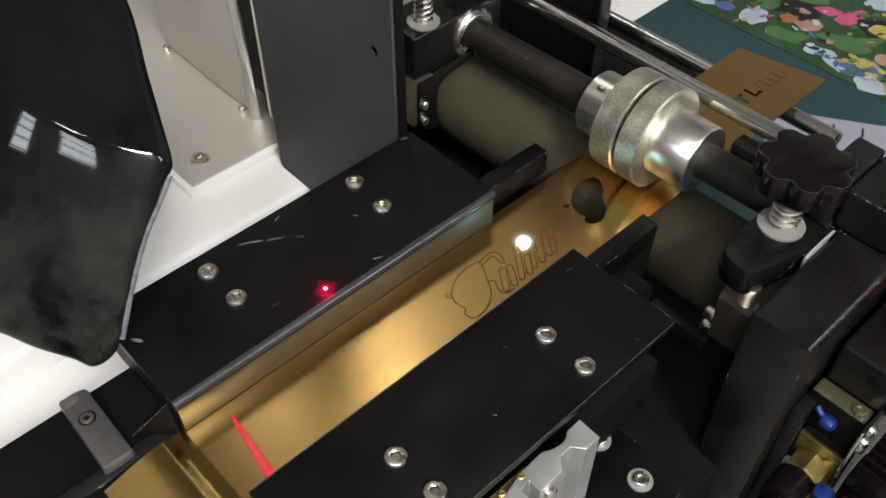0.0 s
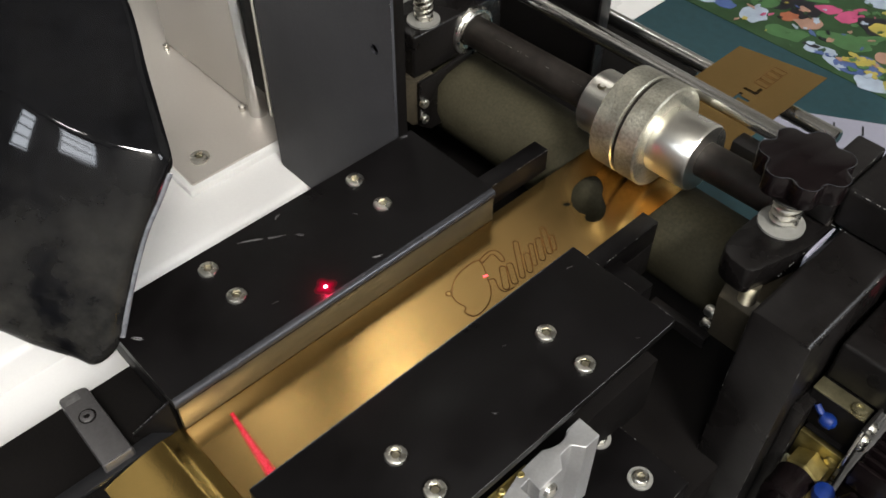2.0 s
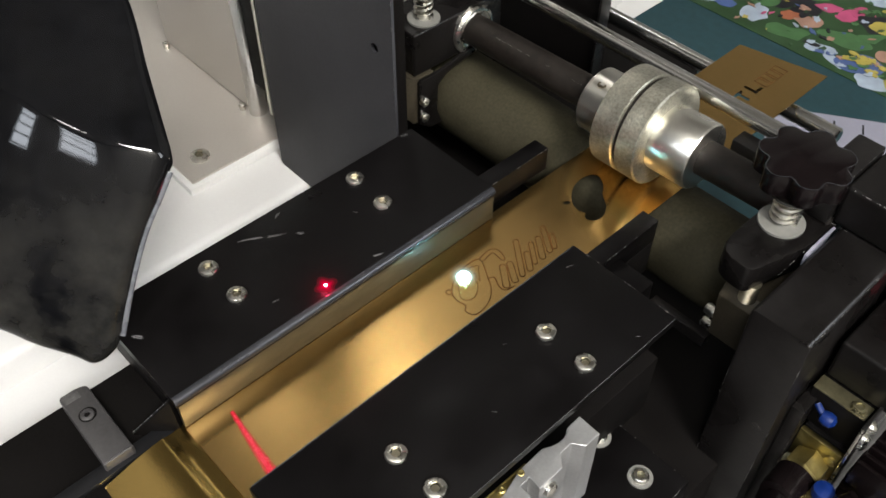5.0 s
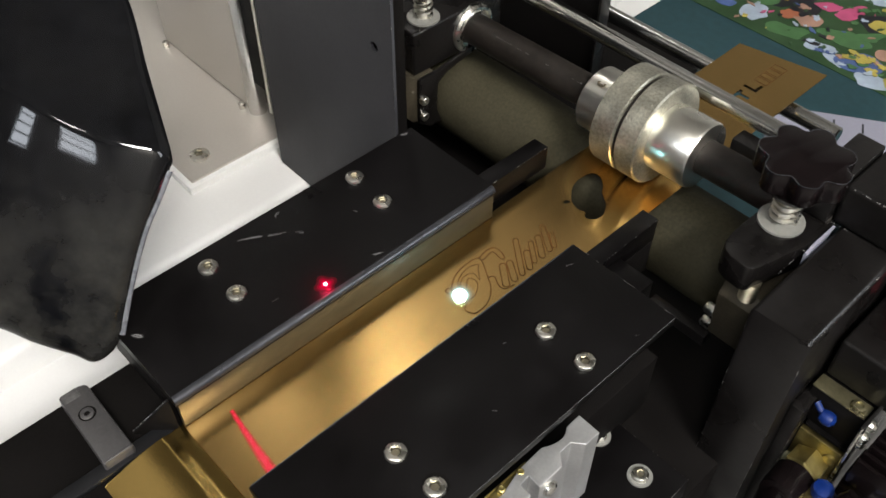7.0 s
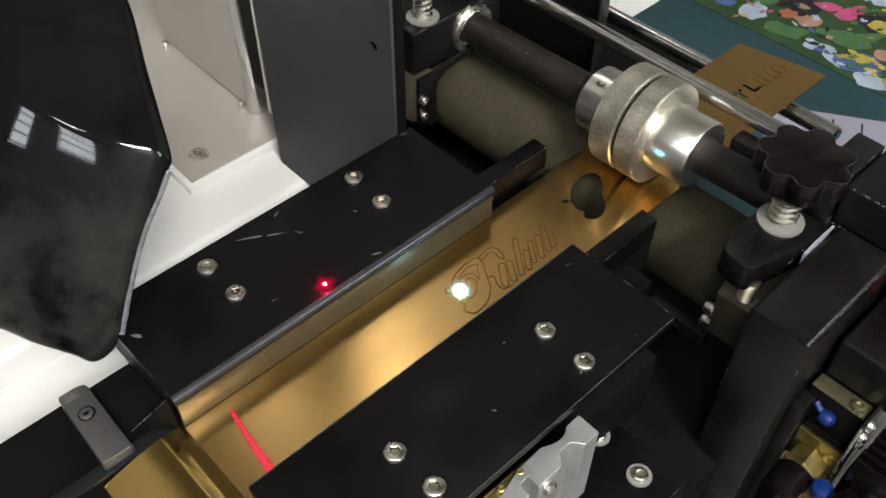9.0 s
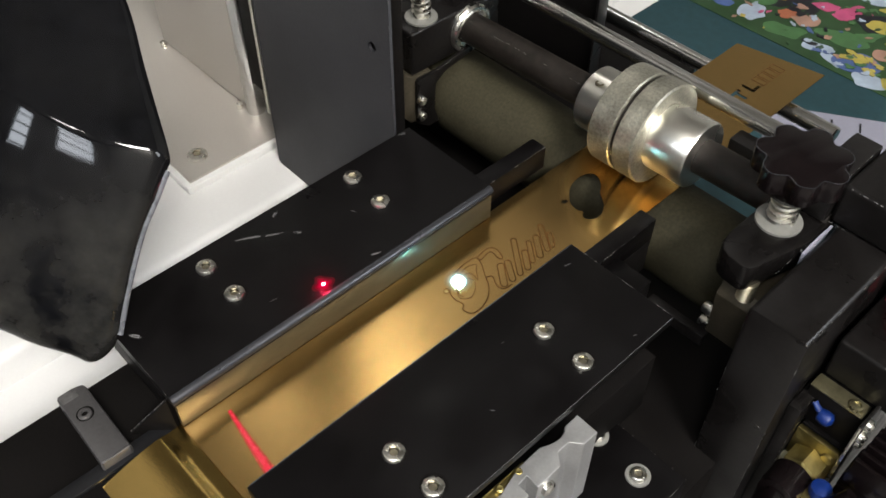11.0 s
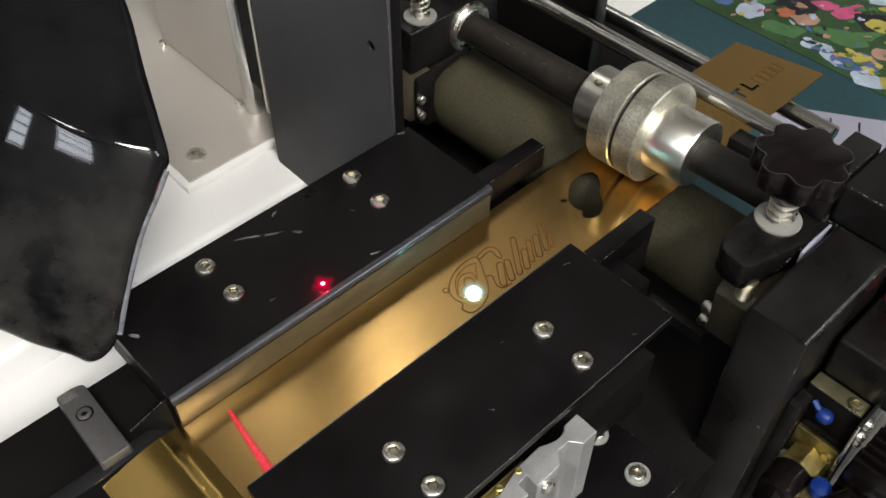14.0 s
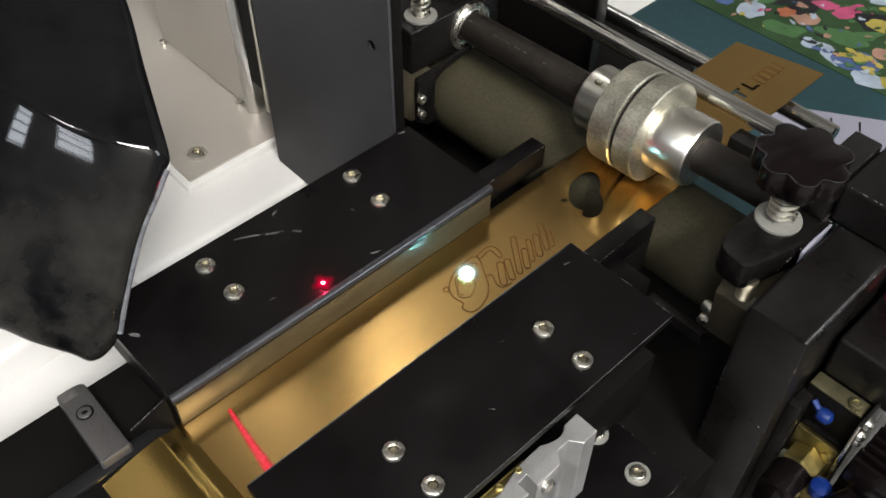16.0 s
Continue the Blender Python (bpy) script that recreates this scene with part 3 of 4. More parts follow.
def knurled(x0, x1, r, name):
    """A ring whose rim carries rows of fine raised points."""
    bm = bmesh.new()
    n, rows = 200, 17
    rk = random.Random(5)
    rings = [[bm.verts.new((x0, c[0], c[1])) for c in circle(0, 0, 0.012, n)], [bm.verts.new((x0, c[0], c[1])) for c in circle(0, 0, r - 0.001, n)]]
    for k in range(rows):
        x = x0 + 0.0007 + (x1 - x0 - 0.0014) * k / (rows - 1)
        ring = []
        for i in range(n):
            q = r + 0.00010 * rk.random()
            ring.append(bm.verts.new((x, q * math.cos(2 * math.pi * i / n), q * math.sin(2 * math.pi * i / n))))
        rings.append(ring)
    rings.append([bm.verts.new((x1, c[0], c[1])) for c in circle(0, 0, r - 0.001, n)])
    rings.append([bm.verts.new((x1, c[0], c[1])) for c in circle(0, 0, 0.012, n)])
    for p, q in zip(rings, rings[1:]):
        for i in range(n):
            bm.faces.new((p[i], p[(i + 1) % n], q[(i + 1) % n], q[i]))
    bmesh.ops.recalc_face_normals(bm, faces=bm.faces[:])
    return part(name, bm, ALU_KNURL, shaft, "finely knurled aluminium ring", local=True, smooth=False)


ALU_KNURL = mat("knurled_aluminium", (0.45, 0.435, 0.36), 0.40, 0.9, 0.45, 620, 55, 0.5)
knurled(-0.0175, -0.0016, 0.0312, "knurled_ring")
knurled(0.0008, 0.0145, 0.0312, "knurled_ring")
part("groove", lathe([(-0.0016, 0.0290), (0.0008, 0.0290)], 56, "x"), SHAFT, shaft, "dark groove between the rings", local=True)
part("grub_screw", lathe([(0.0, 0.0028), (0.0005, 0.0028), (0.0005, 0.0016), (-0.002, 0.0015)], 16, "z", (-0.029, -0.0085, 0.0180)), SOCKET, shaft, "small sunk grub screw", local=True)

for name, r, yy, zz, x0, x1, lab in (("upper_guide_rod", 0.0055, 0.1397, 0.0151, -0.36, 0.062, "polished chrome guide rod above the brass strip"), ("lower_guide_rod", 0.0056, 0.2250, -0.034, -0.36, 0.035, "polished chrome guide rod below the brass strip")):
    solo(name, lathe([(x0, r * 0.8), (x0 + 0.001, r), (x1 - 0.001, r), (x1, r * 0.8)], 32, "x", (0, yy, zz)), CHROME, lab, "guide rod")

# ---- left bearing block ----
lb = thing("left_bearing_block", "black bearing block with a sprung adjusting bolt", "bearing block", (-0.19, 0.08, -0.1))
part("block", box(-0.212, -0.1765, 0.045, 0.125, -0.012, 0.020, 0.0015, 3), CASTING, lb)
part("pillar", box(-0.235, -0.2085, 0.058, 0.135, -0.105, -0.012, 0.001), BED, lb)
part("bearing_plate", prism([(0.0450, -0.0150), (0.0465, -0.0128), (0.0627, -0.0128), (0.0950, -0.0075), (0.0960, -0.0122), (0.0700, -0.0170), (0.0618, -0.0230), (0.0606, -0.0433), (0.0650, -0.0560), (0.0550, -0.0560), (0.0450, -0.0480)], -0.1744, -0.1715, 0.0005, "yz"), CASTING, lb, "dark rounded bearing plate")
part("washer", lathe([(0.0202, 0.0108), (0.0215, 0.0108), (0.0215, 0.0045)], 36, "z", (-0.187, 0.063, 0)), WASHER, lb, "dull white washer")
part("bolt", lathe([(0.018, 0.0042), (0.060, 0.0042)], 20, "z", (-0.187, 0.063, 0)), STEEL, lb)
part("spring", spring(-0.187, 0.063, 0.0225, 0.050, 0.0055, 0.0010, 7), STEEL, lb, "coiled steel spring")
part("bearing_ring", lathe([(-0.1795, 0.0172), (-0.1745, 0.0172), (-0.1728, 0.0158), (-0.1728, 0.0145), (-0.1745, 0.0138), (-0.1735, 0.0126), (-0.1740, 0.0112)], 44, "x", (0, 0.0968, 0.0028)), STEEL, lb, "bright steel bearing ring")
br = part("bracket", prism([(0.0300, -0.0020), (0.0437, -0.0115), (0.0600, -0.0125), (0.0600, -0.0480), (0.0420, -0.0480), (0.0300, -0.0330)], -0.200, -0.1746, 0.0006, "yz"), BRACKET, lb, "bare grey bracket")
for z in (-0.029, -0.042):
    part("bracket_screw", lathe([(-0.1716, 0.0032), (-0.1685, 0.0032), (-0.1680, 0.0026), (-0.1680, 0.0014), (-0.1700, 0.0013)], 18, "x", (0, 0.0475, z)), STEEL, br)

# ---- right bearing arm, knob and side frame ----
rb = thing("right_bearing_arm", "black rounded clamping arm with a sprung star knob", "clamping arm", (0.08, 0.08, -0.05))
nose = [(0.0595, 0.128), (0.0595, 0.050), (0.0607, 0.042), (0.0640, 0.0370), (0.0690, 0.0348), (0.0785, 0.0342), (0.0812, 0.0360), (0.0830, 0.0400), (0.0903, 0.0670), (0.0915, 0.0740), (0.0915, 0.128)]
part("arm", prism(nose, 0.0025, 0.020, 0.0016), CASTING, rb)
part("washer", lathe([(0.0202, 0.0120), (0.0215, 0.0120), (0.0215, 0.0045)], 40, "z", (0.0722, 0.0735, 0)), WASHER, rb, "dull white washer")
part("spring", spring(0.0724, 0.0740, 0.0225, 0.043, 0.0066, 0.0012, 5), STEEL, rb, "coiled steel spring")
part("bolt", lathe([(-0.030, 0.0042), (0.048, 0.0042)], 20, "z", (0.0724, 0.0740, 0)), STEEL, rb)
lobes, knob_pts = 7, []
for i in range(84):
    a = 2 * math.pi * i / 84
    rr = 0.0212 + 0.0024 * math.cos(lobes * a + 0.6) - 0.0005 * math.cos(2 * (lobes * a + 0.6))
    knob_pts.append((0.0722 + rr * math.cos(a), 0.0752 + rr * math.sin(a)))
kb = prism(knob_pts, 0.0500, 0.0635, 0.0009)
knob = part("star_knob", kb, KNOB, rb, "black seven-lobed hand knob")
# pale tube paints the highlight along the knob's top rim
part("rim_highlight", tube([(x, y, 0.0632) for x, y in knob_pts], 0.00020, True, 8), EDGE, knob, "thin pale line for the edge highlight")
part("knob_boss", lathe([(0.0395, 0.0095), (0.0405, 0.0125), (0.0500, 0.0185), (0.0504, 0.0185)], 40, "z", (0.0722, 0.0752, 0)), KNOB, knob)
part("lower_bolt", lathe([(-0.0080 + 0.0007 * k, 0.0047 if k % 2 else 0.0039) for k in range(20)], 24, "z", (0.0808, 0.0425, 0)), SOCKET, rb, "threaded bolt end")
rbr = part("bracket", prism([(0.045, -0.007), (0.040, -0.014), (0.044, -0.050), (0.100, -0.058), (0.100, -0.005)], 0.067, 0.093, 0.0006, "yz"), BRACKET, rb, "bare grey bracket")
for y, z in ((0.0445, -0.0335), (0.0450, -0.0450)):
    part("bracket_screw", lathe([(0.0672, 0.0034), (0.0625, 0.0034), (0.0612, 0.0026), (0.0612, 0.0014), (0.066, 0.0013)], 18, "x", (0, y, z)), STEEL, rbr)
part("cross_bar", box(0.030, 0.068, 0.040, 0.046, -0.060, -0.052, 0.0006), CASTING, rb)

fr = thing("side_frame", "heavy black painted side frame of the roller unit", "machine frame", (0.11, 0.1, -1.0))
part("frame_plate", prism([(0.0945, 0.018), (0.0965, 0.020), (0.1240, 0.020), (0.1260, 0.018), (0.1260, -0.25), (0.0945, -0.25)], 0.015, 0.30, 0.0008, "xz"), CASTING, fr)
part("cap_block", box(0.0893, 0.150, 0.0915, 0.22, 0.0205, 0.046, 0.003, 3), CASTING, fr)
part("cap_strip", box(0.0730, 0.0886, 0.0880, 0.1320, 0.0205, 0.0464, 0.0012), CASTING, fr)
part("rod_bracket", box(0.012, 0.0944, 0.1215, 0.1335, -0.004, 0.010, 0.0012), CASTING, fr)
part("side_rib", box(0.1262, 0.1335, 0.0300, 0.14, -0.25, -0.0420, 0.0010), CASTING, fr, "worn black side rib")
part("foot", box(0.0945, 0.16, 0.02, 0.30, -1.0, -0.25, 0.002), BED, fr)
part("paper_tag", prism([(0.064, 0.0110), (0.064, 0.0190), (0.074, 0.0205), (0.090, 0.0205)], 0.0922, 0.0936, 0, "yz"), PAPER, fr, "scrap of white paper")

# ---- valve group beside the frame ----
vb = thing("air_valve", "black pneumatic valve with brass plate, blue caps and screws", "air valve", (0.155, 0.05, -0.25))
part("body", box(0.1285, 0.1580, 0.0430, 0.140, -0.061, -0.0352, 0.0008), BED, vb)
part("lower_body", box(0.1340, 0.1580, 0.0410, 0.140, -0.25, -0.0615, 0.0008), BED, vb)
part("head", box(0.1288, 0.205, 0.0525, 0.140, -0.0335, -0.006, 0.0022, 3), CASTING, vb)
part("shelf_plate", box(0.1285, 0.1570, 0.0425, 0.0522, -0.0350, -0.0338, 0.0003), SHELF, vb, "thin yellowed metal shelf plate")
part("shelf_screw", lathe([(-0.0338, 0.0040), (-0.0322, 0.0036), (-0.0318, 0.0022), (-0.0328, 0.0020)], 20, "z", (0.1515, 0.0468, 0)), SHELF, vb, "yellow zinc screw")
part("brass_face", box(0.1340, 0.1580, 0.0365, 0.0400, -0.125, -0.0615, 0.0005), BRASS_OLD, vb, "yellow brass mounting face")
part("face_screw", lathe([(0.0365, 0.0034), (0.0350, 0.0030), (0.0342, 0.0012)], 18, "y", (0.1540, 0, -0.0690)), BRASS_OLD, vb)
plug = tube([(0.1345, 0.0415, -0.0425), (0.1372, 0.0405, -0.0440), (0.1400, 0.0400, -0.0455)], 0.0017, n=10)
lathe([(-0.0042, 0.0012), (-0.003, 0.0034), (0.0, 0.0042), (0.003, 0.0036), (0.0046, 0.0014)], 16, "x", (0.1425, 0.0398, -0.0465), plug)
part("blue_plug", plug, BLUE, vb, "blue plastic plug")
part("brass_nut", lathe([(0.0230, 0.0090), (0.0240, 0.0104), (0.0350, 0.0104), (0.0362, 0.0090)], 6, "y", (0.1465, 0, -0.0775)), BRASS_OLD, vb, "brass hexagon nut")
fitting = lathe([(0.0050, 0.0060), (0.0055, 0.0105), (0.0225, 0.0112), (0.0230, 0.0080)], 28, "y", (0.1462, 0, -0.0800))
lathe([(-0.120, 0.0105), (-0.082, 0.0108), (-0.074, 0.0085)], 24, "z", (0.1455, 0.0130, 0), fitting)
part("elbow_fitting", fitting, KNOB, vb, "black elbow hose fitting")
part("fitting_hole", lathe([(0.0043, 0.0030), (0.0049, 0.0030)], 18, "y", (0.1475, 0, -0.0772)), BED, vb)
part("release_ring", lathe([(-0.076, 0.0045), (-0.071, 0.0058), (-0.068, 0.0052), (-0.067, 0.0022)], 24, "z", (0.1610, 0.0190, 0)), BLUE, vb, "blue plastic release ring")
part("ring_fitting", lathe([(-0.100, 0.0085), (-0.076, 0.0088), (-0.074, 0.0070)], 24, "z", (0.1610, 0.0190, 0)), BRASS_OLD, vb, "brass push fitting")
seal = bmesh.new()
rsl = random.Random(3)
for k in range(7):
    lathe([(0.0, 0.0004), (0.0006 + 0.0004 * k, 0.0016 + 0.0014 * rsl.random()), (0.0030, 0.0003)], 7, "y", (0.1322 + 0.0006 * k + 0.001 * rsl.random(), 0.0335 - 0.0004 * k, -0.101 + 0.0028 * k), seal)
part("sealant_lump", seal, FOAM, vb, "torn cream blob of sealant")
part("steel_cheek", box(0.1585, 0.1605, 0.0345, 0.135, -0.25, -0.030, 0.0004), CASTING, vb)
part("cheek_edge", box(0.1587, 0.1603, 0.0334, 0.0344, -0.25, -0.030, 0.0002), STEEL, vb, "thin bright steel edge")
for y, z in ((0.0420, -0.0345), (0.0420, -0.0500), (0.0400, -0.0430)):
    part("pan_screw", lathe([(0.1605, 0.0036), (0.1625, 0.0034), (0.1638, 0.0022), (0.1640, 0.0007)], 16, "x", (0, y, z)), STEEL, vb)
part("coil_block", box(0.1640, 0.205, 0.0300, 0.050, -0.25, -0.060, 0.0012), KNOB, vb)
for k in range(5):
    part("cooling_fin", box(0.1660, 0.205, 0.0240 + 0.006 * k, 0.0265 + 0.006 * k, -0.059, -0.040, 0.0004), KNOB, vb)
part("black_hose", tube(smooth_loop([(0.1750, 0.020, -0.060), (0.1700, 0.012, -0.072), (0.1780, 0.004, -0.085), (0.195, 0.004, -0.095)], closed=False), 0.0048, n=14), KNOB, vb)
part("blue_hose", tube(smooth_loop([(0.1660, 0.016, -0.070), (0.1720, 0.010, -0.078), (0.1800, 0.004, -0.080)], closed=False), 0.0036, n=12), BLUE, vb, "short blue air hose")
part("round_cap", lathe([(-0.006, 0.022), (0.010, 0.022), (0.013, 0.018)], 40, "z", (0.1640, 0.0900, 0.0)), KNOB, vb, "round black cap")
part("red_button", lathe([(-0.006, 0.006), (0.016, 0.006), (0.018, 0.004)], 24, "z", (0.1360, 0.0960, 0)), REDP, vb, "red plastic button")

# ---- milled aluminium catch beside the right guide ----
ac = thing("aluminium_catch", "pale milled aluminium catch with tall stepped faces", "catch", (0.075, -0.1, -0.07))
shape = [(0.0675, -0.0704), (0.0801, -0.0706), (0.0801, -0.0801), (0.0747, -0.0842), (0.0747, -0.0913), (0.0801, -0.0961), (0.0803, -0.1110), (0.0732, -0.1104), (0.0738, -0.1162), (0.0803, -0.1164), (0.0803, -0.1420), (0.0700, -0.1420),
         (0.0715, -0.1250), (0.0678, -0.1110), (0.0673, -0.0957), (0.0692, -0.0920), (0.0703, -0.0880), (0.0704, -0.0846), (0.0694, -0.0815), (0.0678, -0.0795)]
part("body", prism(shape, -0.069, -0.012, 0.0004), ALU_CAST, ac, smooth=False)
part("face_screw", lathe([(0.0803, 0.0040), (0.0822, 0.0037), (0.0830, 0.0022), (0.0831, 0.0007)], 20, "x", (0, -0.1040, -0.0205)), STEEL, ac, "round steel screw head")
part("brass_shim", box(0.0665, 0.0672, -0.140, -0.106, -0.030, -0.0135, 0.0002), BRASS_OLD, ac, "thin brass shim")
for y in (-0.1115, -0.1235):
    part("shim_screw", lathe([(-0.0140, 0.0020), (-0.0122, 0.0020), (-0.0116, 0.0013), (-0.0118, 0.0005)], 18, "z", (0.0692, y, 0)), BRASS_OLD, ac)
part("shim_foot", box(0.0664, 0.0712, -0.140, -0.1125, -0.0158, -0.0138, 0.0003), BRASS_OLD, ac)
for x, y in ((0.0930, -0.0428), (0.0632, -0.0402)):
    s = socket_screw("plate_screw", (x, y, -0.07), 0.0046, "zinc socket screw with a dull washer on the lower plate", "lower plate screws", h=0.0030)
    part("washer", lathe([(-0.0002, 0.0066), (0.0010, 0.0066), (0.0010, 0.0042)], 32, "z"), WASHER, s, local=True)


# bright worn specks along the painted edges
rw = random.Random(21)


def edge_wear(host, a, b, count, r=0.00022):
    a, b = Vector(a), Vector(b)
    bm = bmesh.new()
    for q in range(count):
        f, k = rw.random() ** 0.8, (0.004 + 0.03 * rw.random() ** 2)
        p = a + (b - a) * f
        e = a + (b - a) * min(1, f + k)
        j = Vector((rw.random() - 0.5, rw.random() - 0.5, rw.random() - 0.5)) * 0.0003
        tube([p + j, (p + e) / 2 - j, e + j], r * (0.4 + 0.8 * rw.random()), n=5, bm=bm)
    tagged(part("worn_edge", bm, WORN, host), kind="stuff")


edge_wear(fr, (0.0955, 0.0155, 0.0192), (0.1250, 0.0155, 0.0192), 10)
edge_wear(fr, (0.1254, 0.0155, 0.0190), (0.1254, 0.0950, 0.0190), 16)
edge_wear(fr, (0.1257, 0.0153, 0.0170), (0.1257, 0.0153, -0.1300), 14)
edge_wear(fr, (0.0948, 0.0153, 0.0170), (0.0948, 0.0153, -0.1200), 8)
for a, b, q in ((0.048, 0.100, 26), (-0.150, -0.050, 22)):
    edge_wear(shaft, (a, 0.0905, 0.0170 + 0.0362 * (a + 0.03)), (b, 0.0905, 0.0170 + 0.0362 * (b + 0.03)), q, 0.00014)
edge_wear(fr, (0.1332, 0.0302, -0.0440), (0.1332, 0.0302, -0.1400), 24, 0.00028)
edge_wear(fr, (0.0885, 0.0885, 0.0462), (0.0885, 0.1315, 0.0462), 12)
edge_wear(fr, (0.0920, 0.0920, 0.0452), (0.1480, 0.0920, 0.0452), 16, 0.00030)
edge_wear(rb, (0.0912, 0.0380, 0.0194), (0.0912, 0.0700, 0.0194), 10)
edge_wear(right, (0.0001, -0.2050, -0.0001), (0.0001, -0.0010, -0.0001), 12, 0.00014)
edge_wear(right, (0.0668, -0.2050, -0.0002), (0.0668, -0.0010, -0.0002), 9, 0.00014)
part("bright_arris", tube([(0.0669, -0.2050, -0.0001), (0.0669, -0.0010, -0.0001)], 0.00010, n=6), SCRATCH, right)
# shinier line added along the inner edge to bring out the spark's glint
part("glint_arris", tube([(0.0003, -0.2050, -0.0003), (0.0003, -0.0010, -0.0003)], 0.00038, n=12), EDGE, right, "thin shinier edge added for the spark glint")
edge_wear(right, (0.0005, -0.0002, -0.0002), (0.0665, -0.0002, -0.0002), 12, 0.00014)
edge_wear(left, (-0.0652, 0.0000, -0.0052), (-0.0652, 0.0510, -0.0052), 18, 0.00018)
edge_wear(right, (0.0168, 0.0000, -0.0052), (0.0168, 0.0510, -0.0052), 10, 0.00018)
edge_wear(left, (-0.1285, -0.2064, -0.0003), (-0.0590, -0.2064, -0.0003), 22, 0.00020)
edge_wear(left, (-0.0645, -0.2074, -0.0050), (-0.0775, -0.2240, -0.0290), 34, 0.00022)
edge_wear(left, (-0.0595, -0.2050, -0.0002), (-0.0595, -0.0010, -0.0002), 26, 0.00010)
edge_wear(lb, (-0.1768, 0.0455, 0.0194), (-0.1768, 0.1240, 0.0194), 10, 0.00016)
edge_wear(bed, (0.1113, -0.2500, -0.0702), (0.1113, -0.0265, -0.0702), 10, 0.00016)
edge_wear(bed, (0.0620, -0.0262, -0.0702), (0.1110, -0.0262, -0.0702), 8, 0.00014)
edge_wear(dc, (-0.1336, -0.0080, 0.0), (-0.1336, -0.0080, 0.1), 5, 0.00012)

# ---- grey clamp bar on the bed ----
cl = thing("clamp_bar", "grey anodised clamp bar screwed across the black bed", "clamp bar", (-0.095, -0.235, -0.03))
part("bar", prism([(-0.1125, -0.2410), (-0.1118, -0.2425), (-0.0655, -0.2440), (-0.0650, -0.2436), (-0.0648, -0.2294), (-0.0652, -0.2290), (-0.1095, -0.2283), (-0.1112, -0.2290), (-0.1122, -0.2320)], -0.030, -0.0205, 0.0011), GREYBAR, cl)
part("screw_well", lathe([(-0.0204, 0.0042), (-0.02025, 0.0042)], 28, "z", (-0.0945, -0.2362, 0)), BED, cl, "dark countersink")
part("screw", lathe([(-0.0204, 0.0033), (-0.0196, 0.0033), (-0.0192, 0.0027), (-0.0192, 0.0016), (-0.0203, 0.0015)], 24, "z", (-0.0943, -0.2364, 0)), GREYBAR, cl, "dark socket screw")
part("worn_corner", box(-0.1119, -0.1060, -0.2415, -0.2335, -0.02052, -0.02042, 0.00004), WORN_GREY, cl, "rubbed bare corner")
solo("bed_ledge", box(-0.0705, -0.0625, -0.42, -0.207, -0.0298, -0.0262, 0.001), ANOD_SIDE, "narrow black ledge along the brass strip", "ledge")

# ---- glossy hood ----
HOOD_AT = (-0.1494, -0.1809, 0.0675)
hood = thing("laser_hood", "glossy black moulded plastic hood with a rolled rim", "hood", HOOD_AT, turn=(42.9, -0.2, 47.0))
rim = smooth_loop([(0.0195, 0.078), (0.0292, 0.044), (0.0351, 0.0234), (0.0404, 0.004), (0.0391, -0.0026), (0.0339, -0.0156), (0.0274, -0.0313), (0.0214, -0.0547), (0.017, -0.078), (0.0117, -0.087), (0.0039, -0.091),
                   (-0.0052, -0.0876), (-0.0235, -0.082), (-0.039, -0.0755), (-0.078, -0.062), (-0.104, 0.0), (-0.091, 0.078), (-0.052, 0.109), (0.0, 0.109)], 8)
ridge = smooth_loop([(-0.095, 0.055), (-0.065, 0.049), (-0.0338, 0.035), (-0.013, 0.022), (0.0078, 0.013), (0.0370, 0.0055)], 10, closed=False)
hb = bmesh.new()
rows = []
n = len(rim)


def ridge_at(x):
    """The ridge's point at this x."""
    x = max(ridge[0].x, min(ridge[-1].x, x))
    for p, q in zip(ridge, ridge[1:]):
        if p.x <= x <= q.x:
            return p + (q - p) * ((x - p.x) / max(q.x - p.x, 1e-6))
    return ridge[-1]


near = [ridge_at(p.x * 0.92) for p in rim]
EYE_SIDE = Vector((0.1653, -0.0367, 0.4200))


def hood_point(c, sink=0.0):
    """A point of the moulding: two swollen facets that meet in a soft crease along the ridge, with a rounded border."""
    d = min((c - a - (b - a) * max(0.0, min(1.0, (c - a).dot(b - a) / (b - a).length_squared))).length for a, b in zip(rim, rim[1:] + rim[:1]))
    g = 1 - math.sqrt(1 - (1 - min(1.0, d / 0.009)) ** 2)
    u = max(-40.0, min(40.0, (c.y - ridge_at(c.x).y) / 0.0012))
    z = 0.030 - (c.x + 0.02) ** 2 / 0.4 - (c.y - 0.0428) ** 2 / 0.4 - 0.35 * 0.0012 * math.log(1 + math.exp(u)) - 0.006 * g - sink
    p = Vector((c.x, c.y, 0))
    return p + (EYE_SIDE - p) * (z / EYE_SIDE.z)


STEPS = (0, 0.004, 0.01, 0.02, 0.03, 0.045, 0.06, 0.08, 0.1, 0.13, 0.16, 0.2, 0.24, 0.28, 0.33, 0.38, 0.43, 0.48, 0.53, 0.58, 0.63, 0.68, 0.73, 0.78, 0.82, 0.86, 0.89, 0.915, 0.935, 0.95, 0.962, 0.973, 0.982, 0.99, 0.995, 1.0)
for s, sink in [(0.6, 0.045), (0.3, 0.030), (0.1, 0.015), (0.015, 0.003)] + [(q, 0.0) for q in STEPS]:
    rows.append([hb.verts.new(hood_point(p + (q - p) * s, sink)) for p, q in zip(rim, near)])
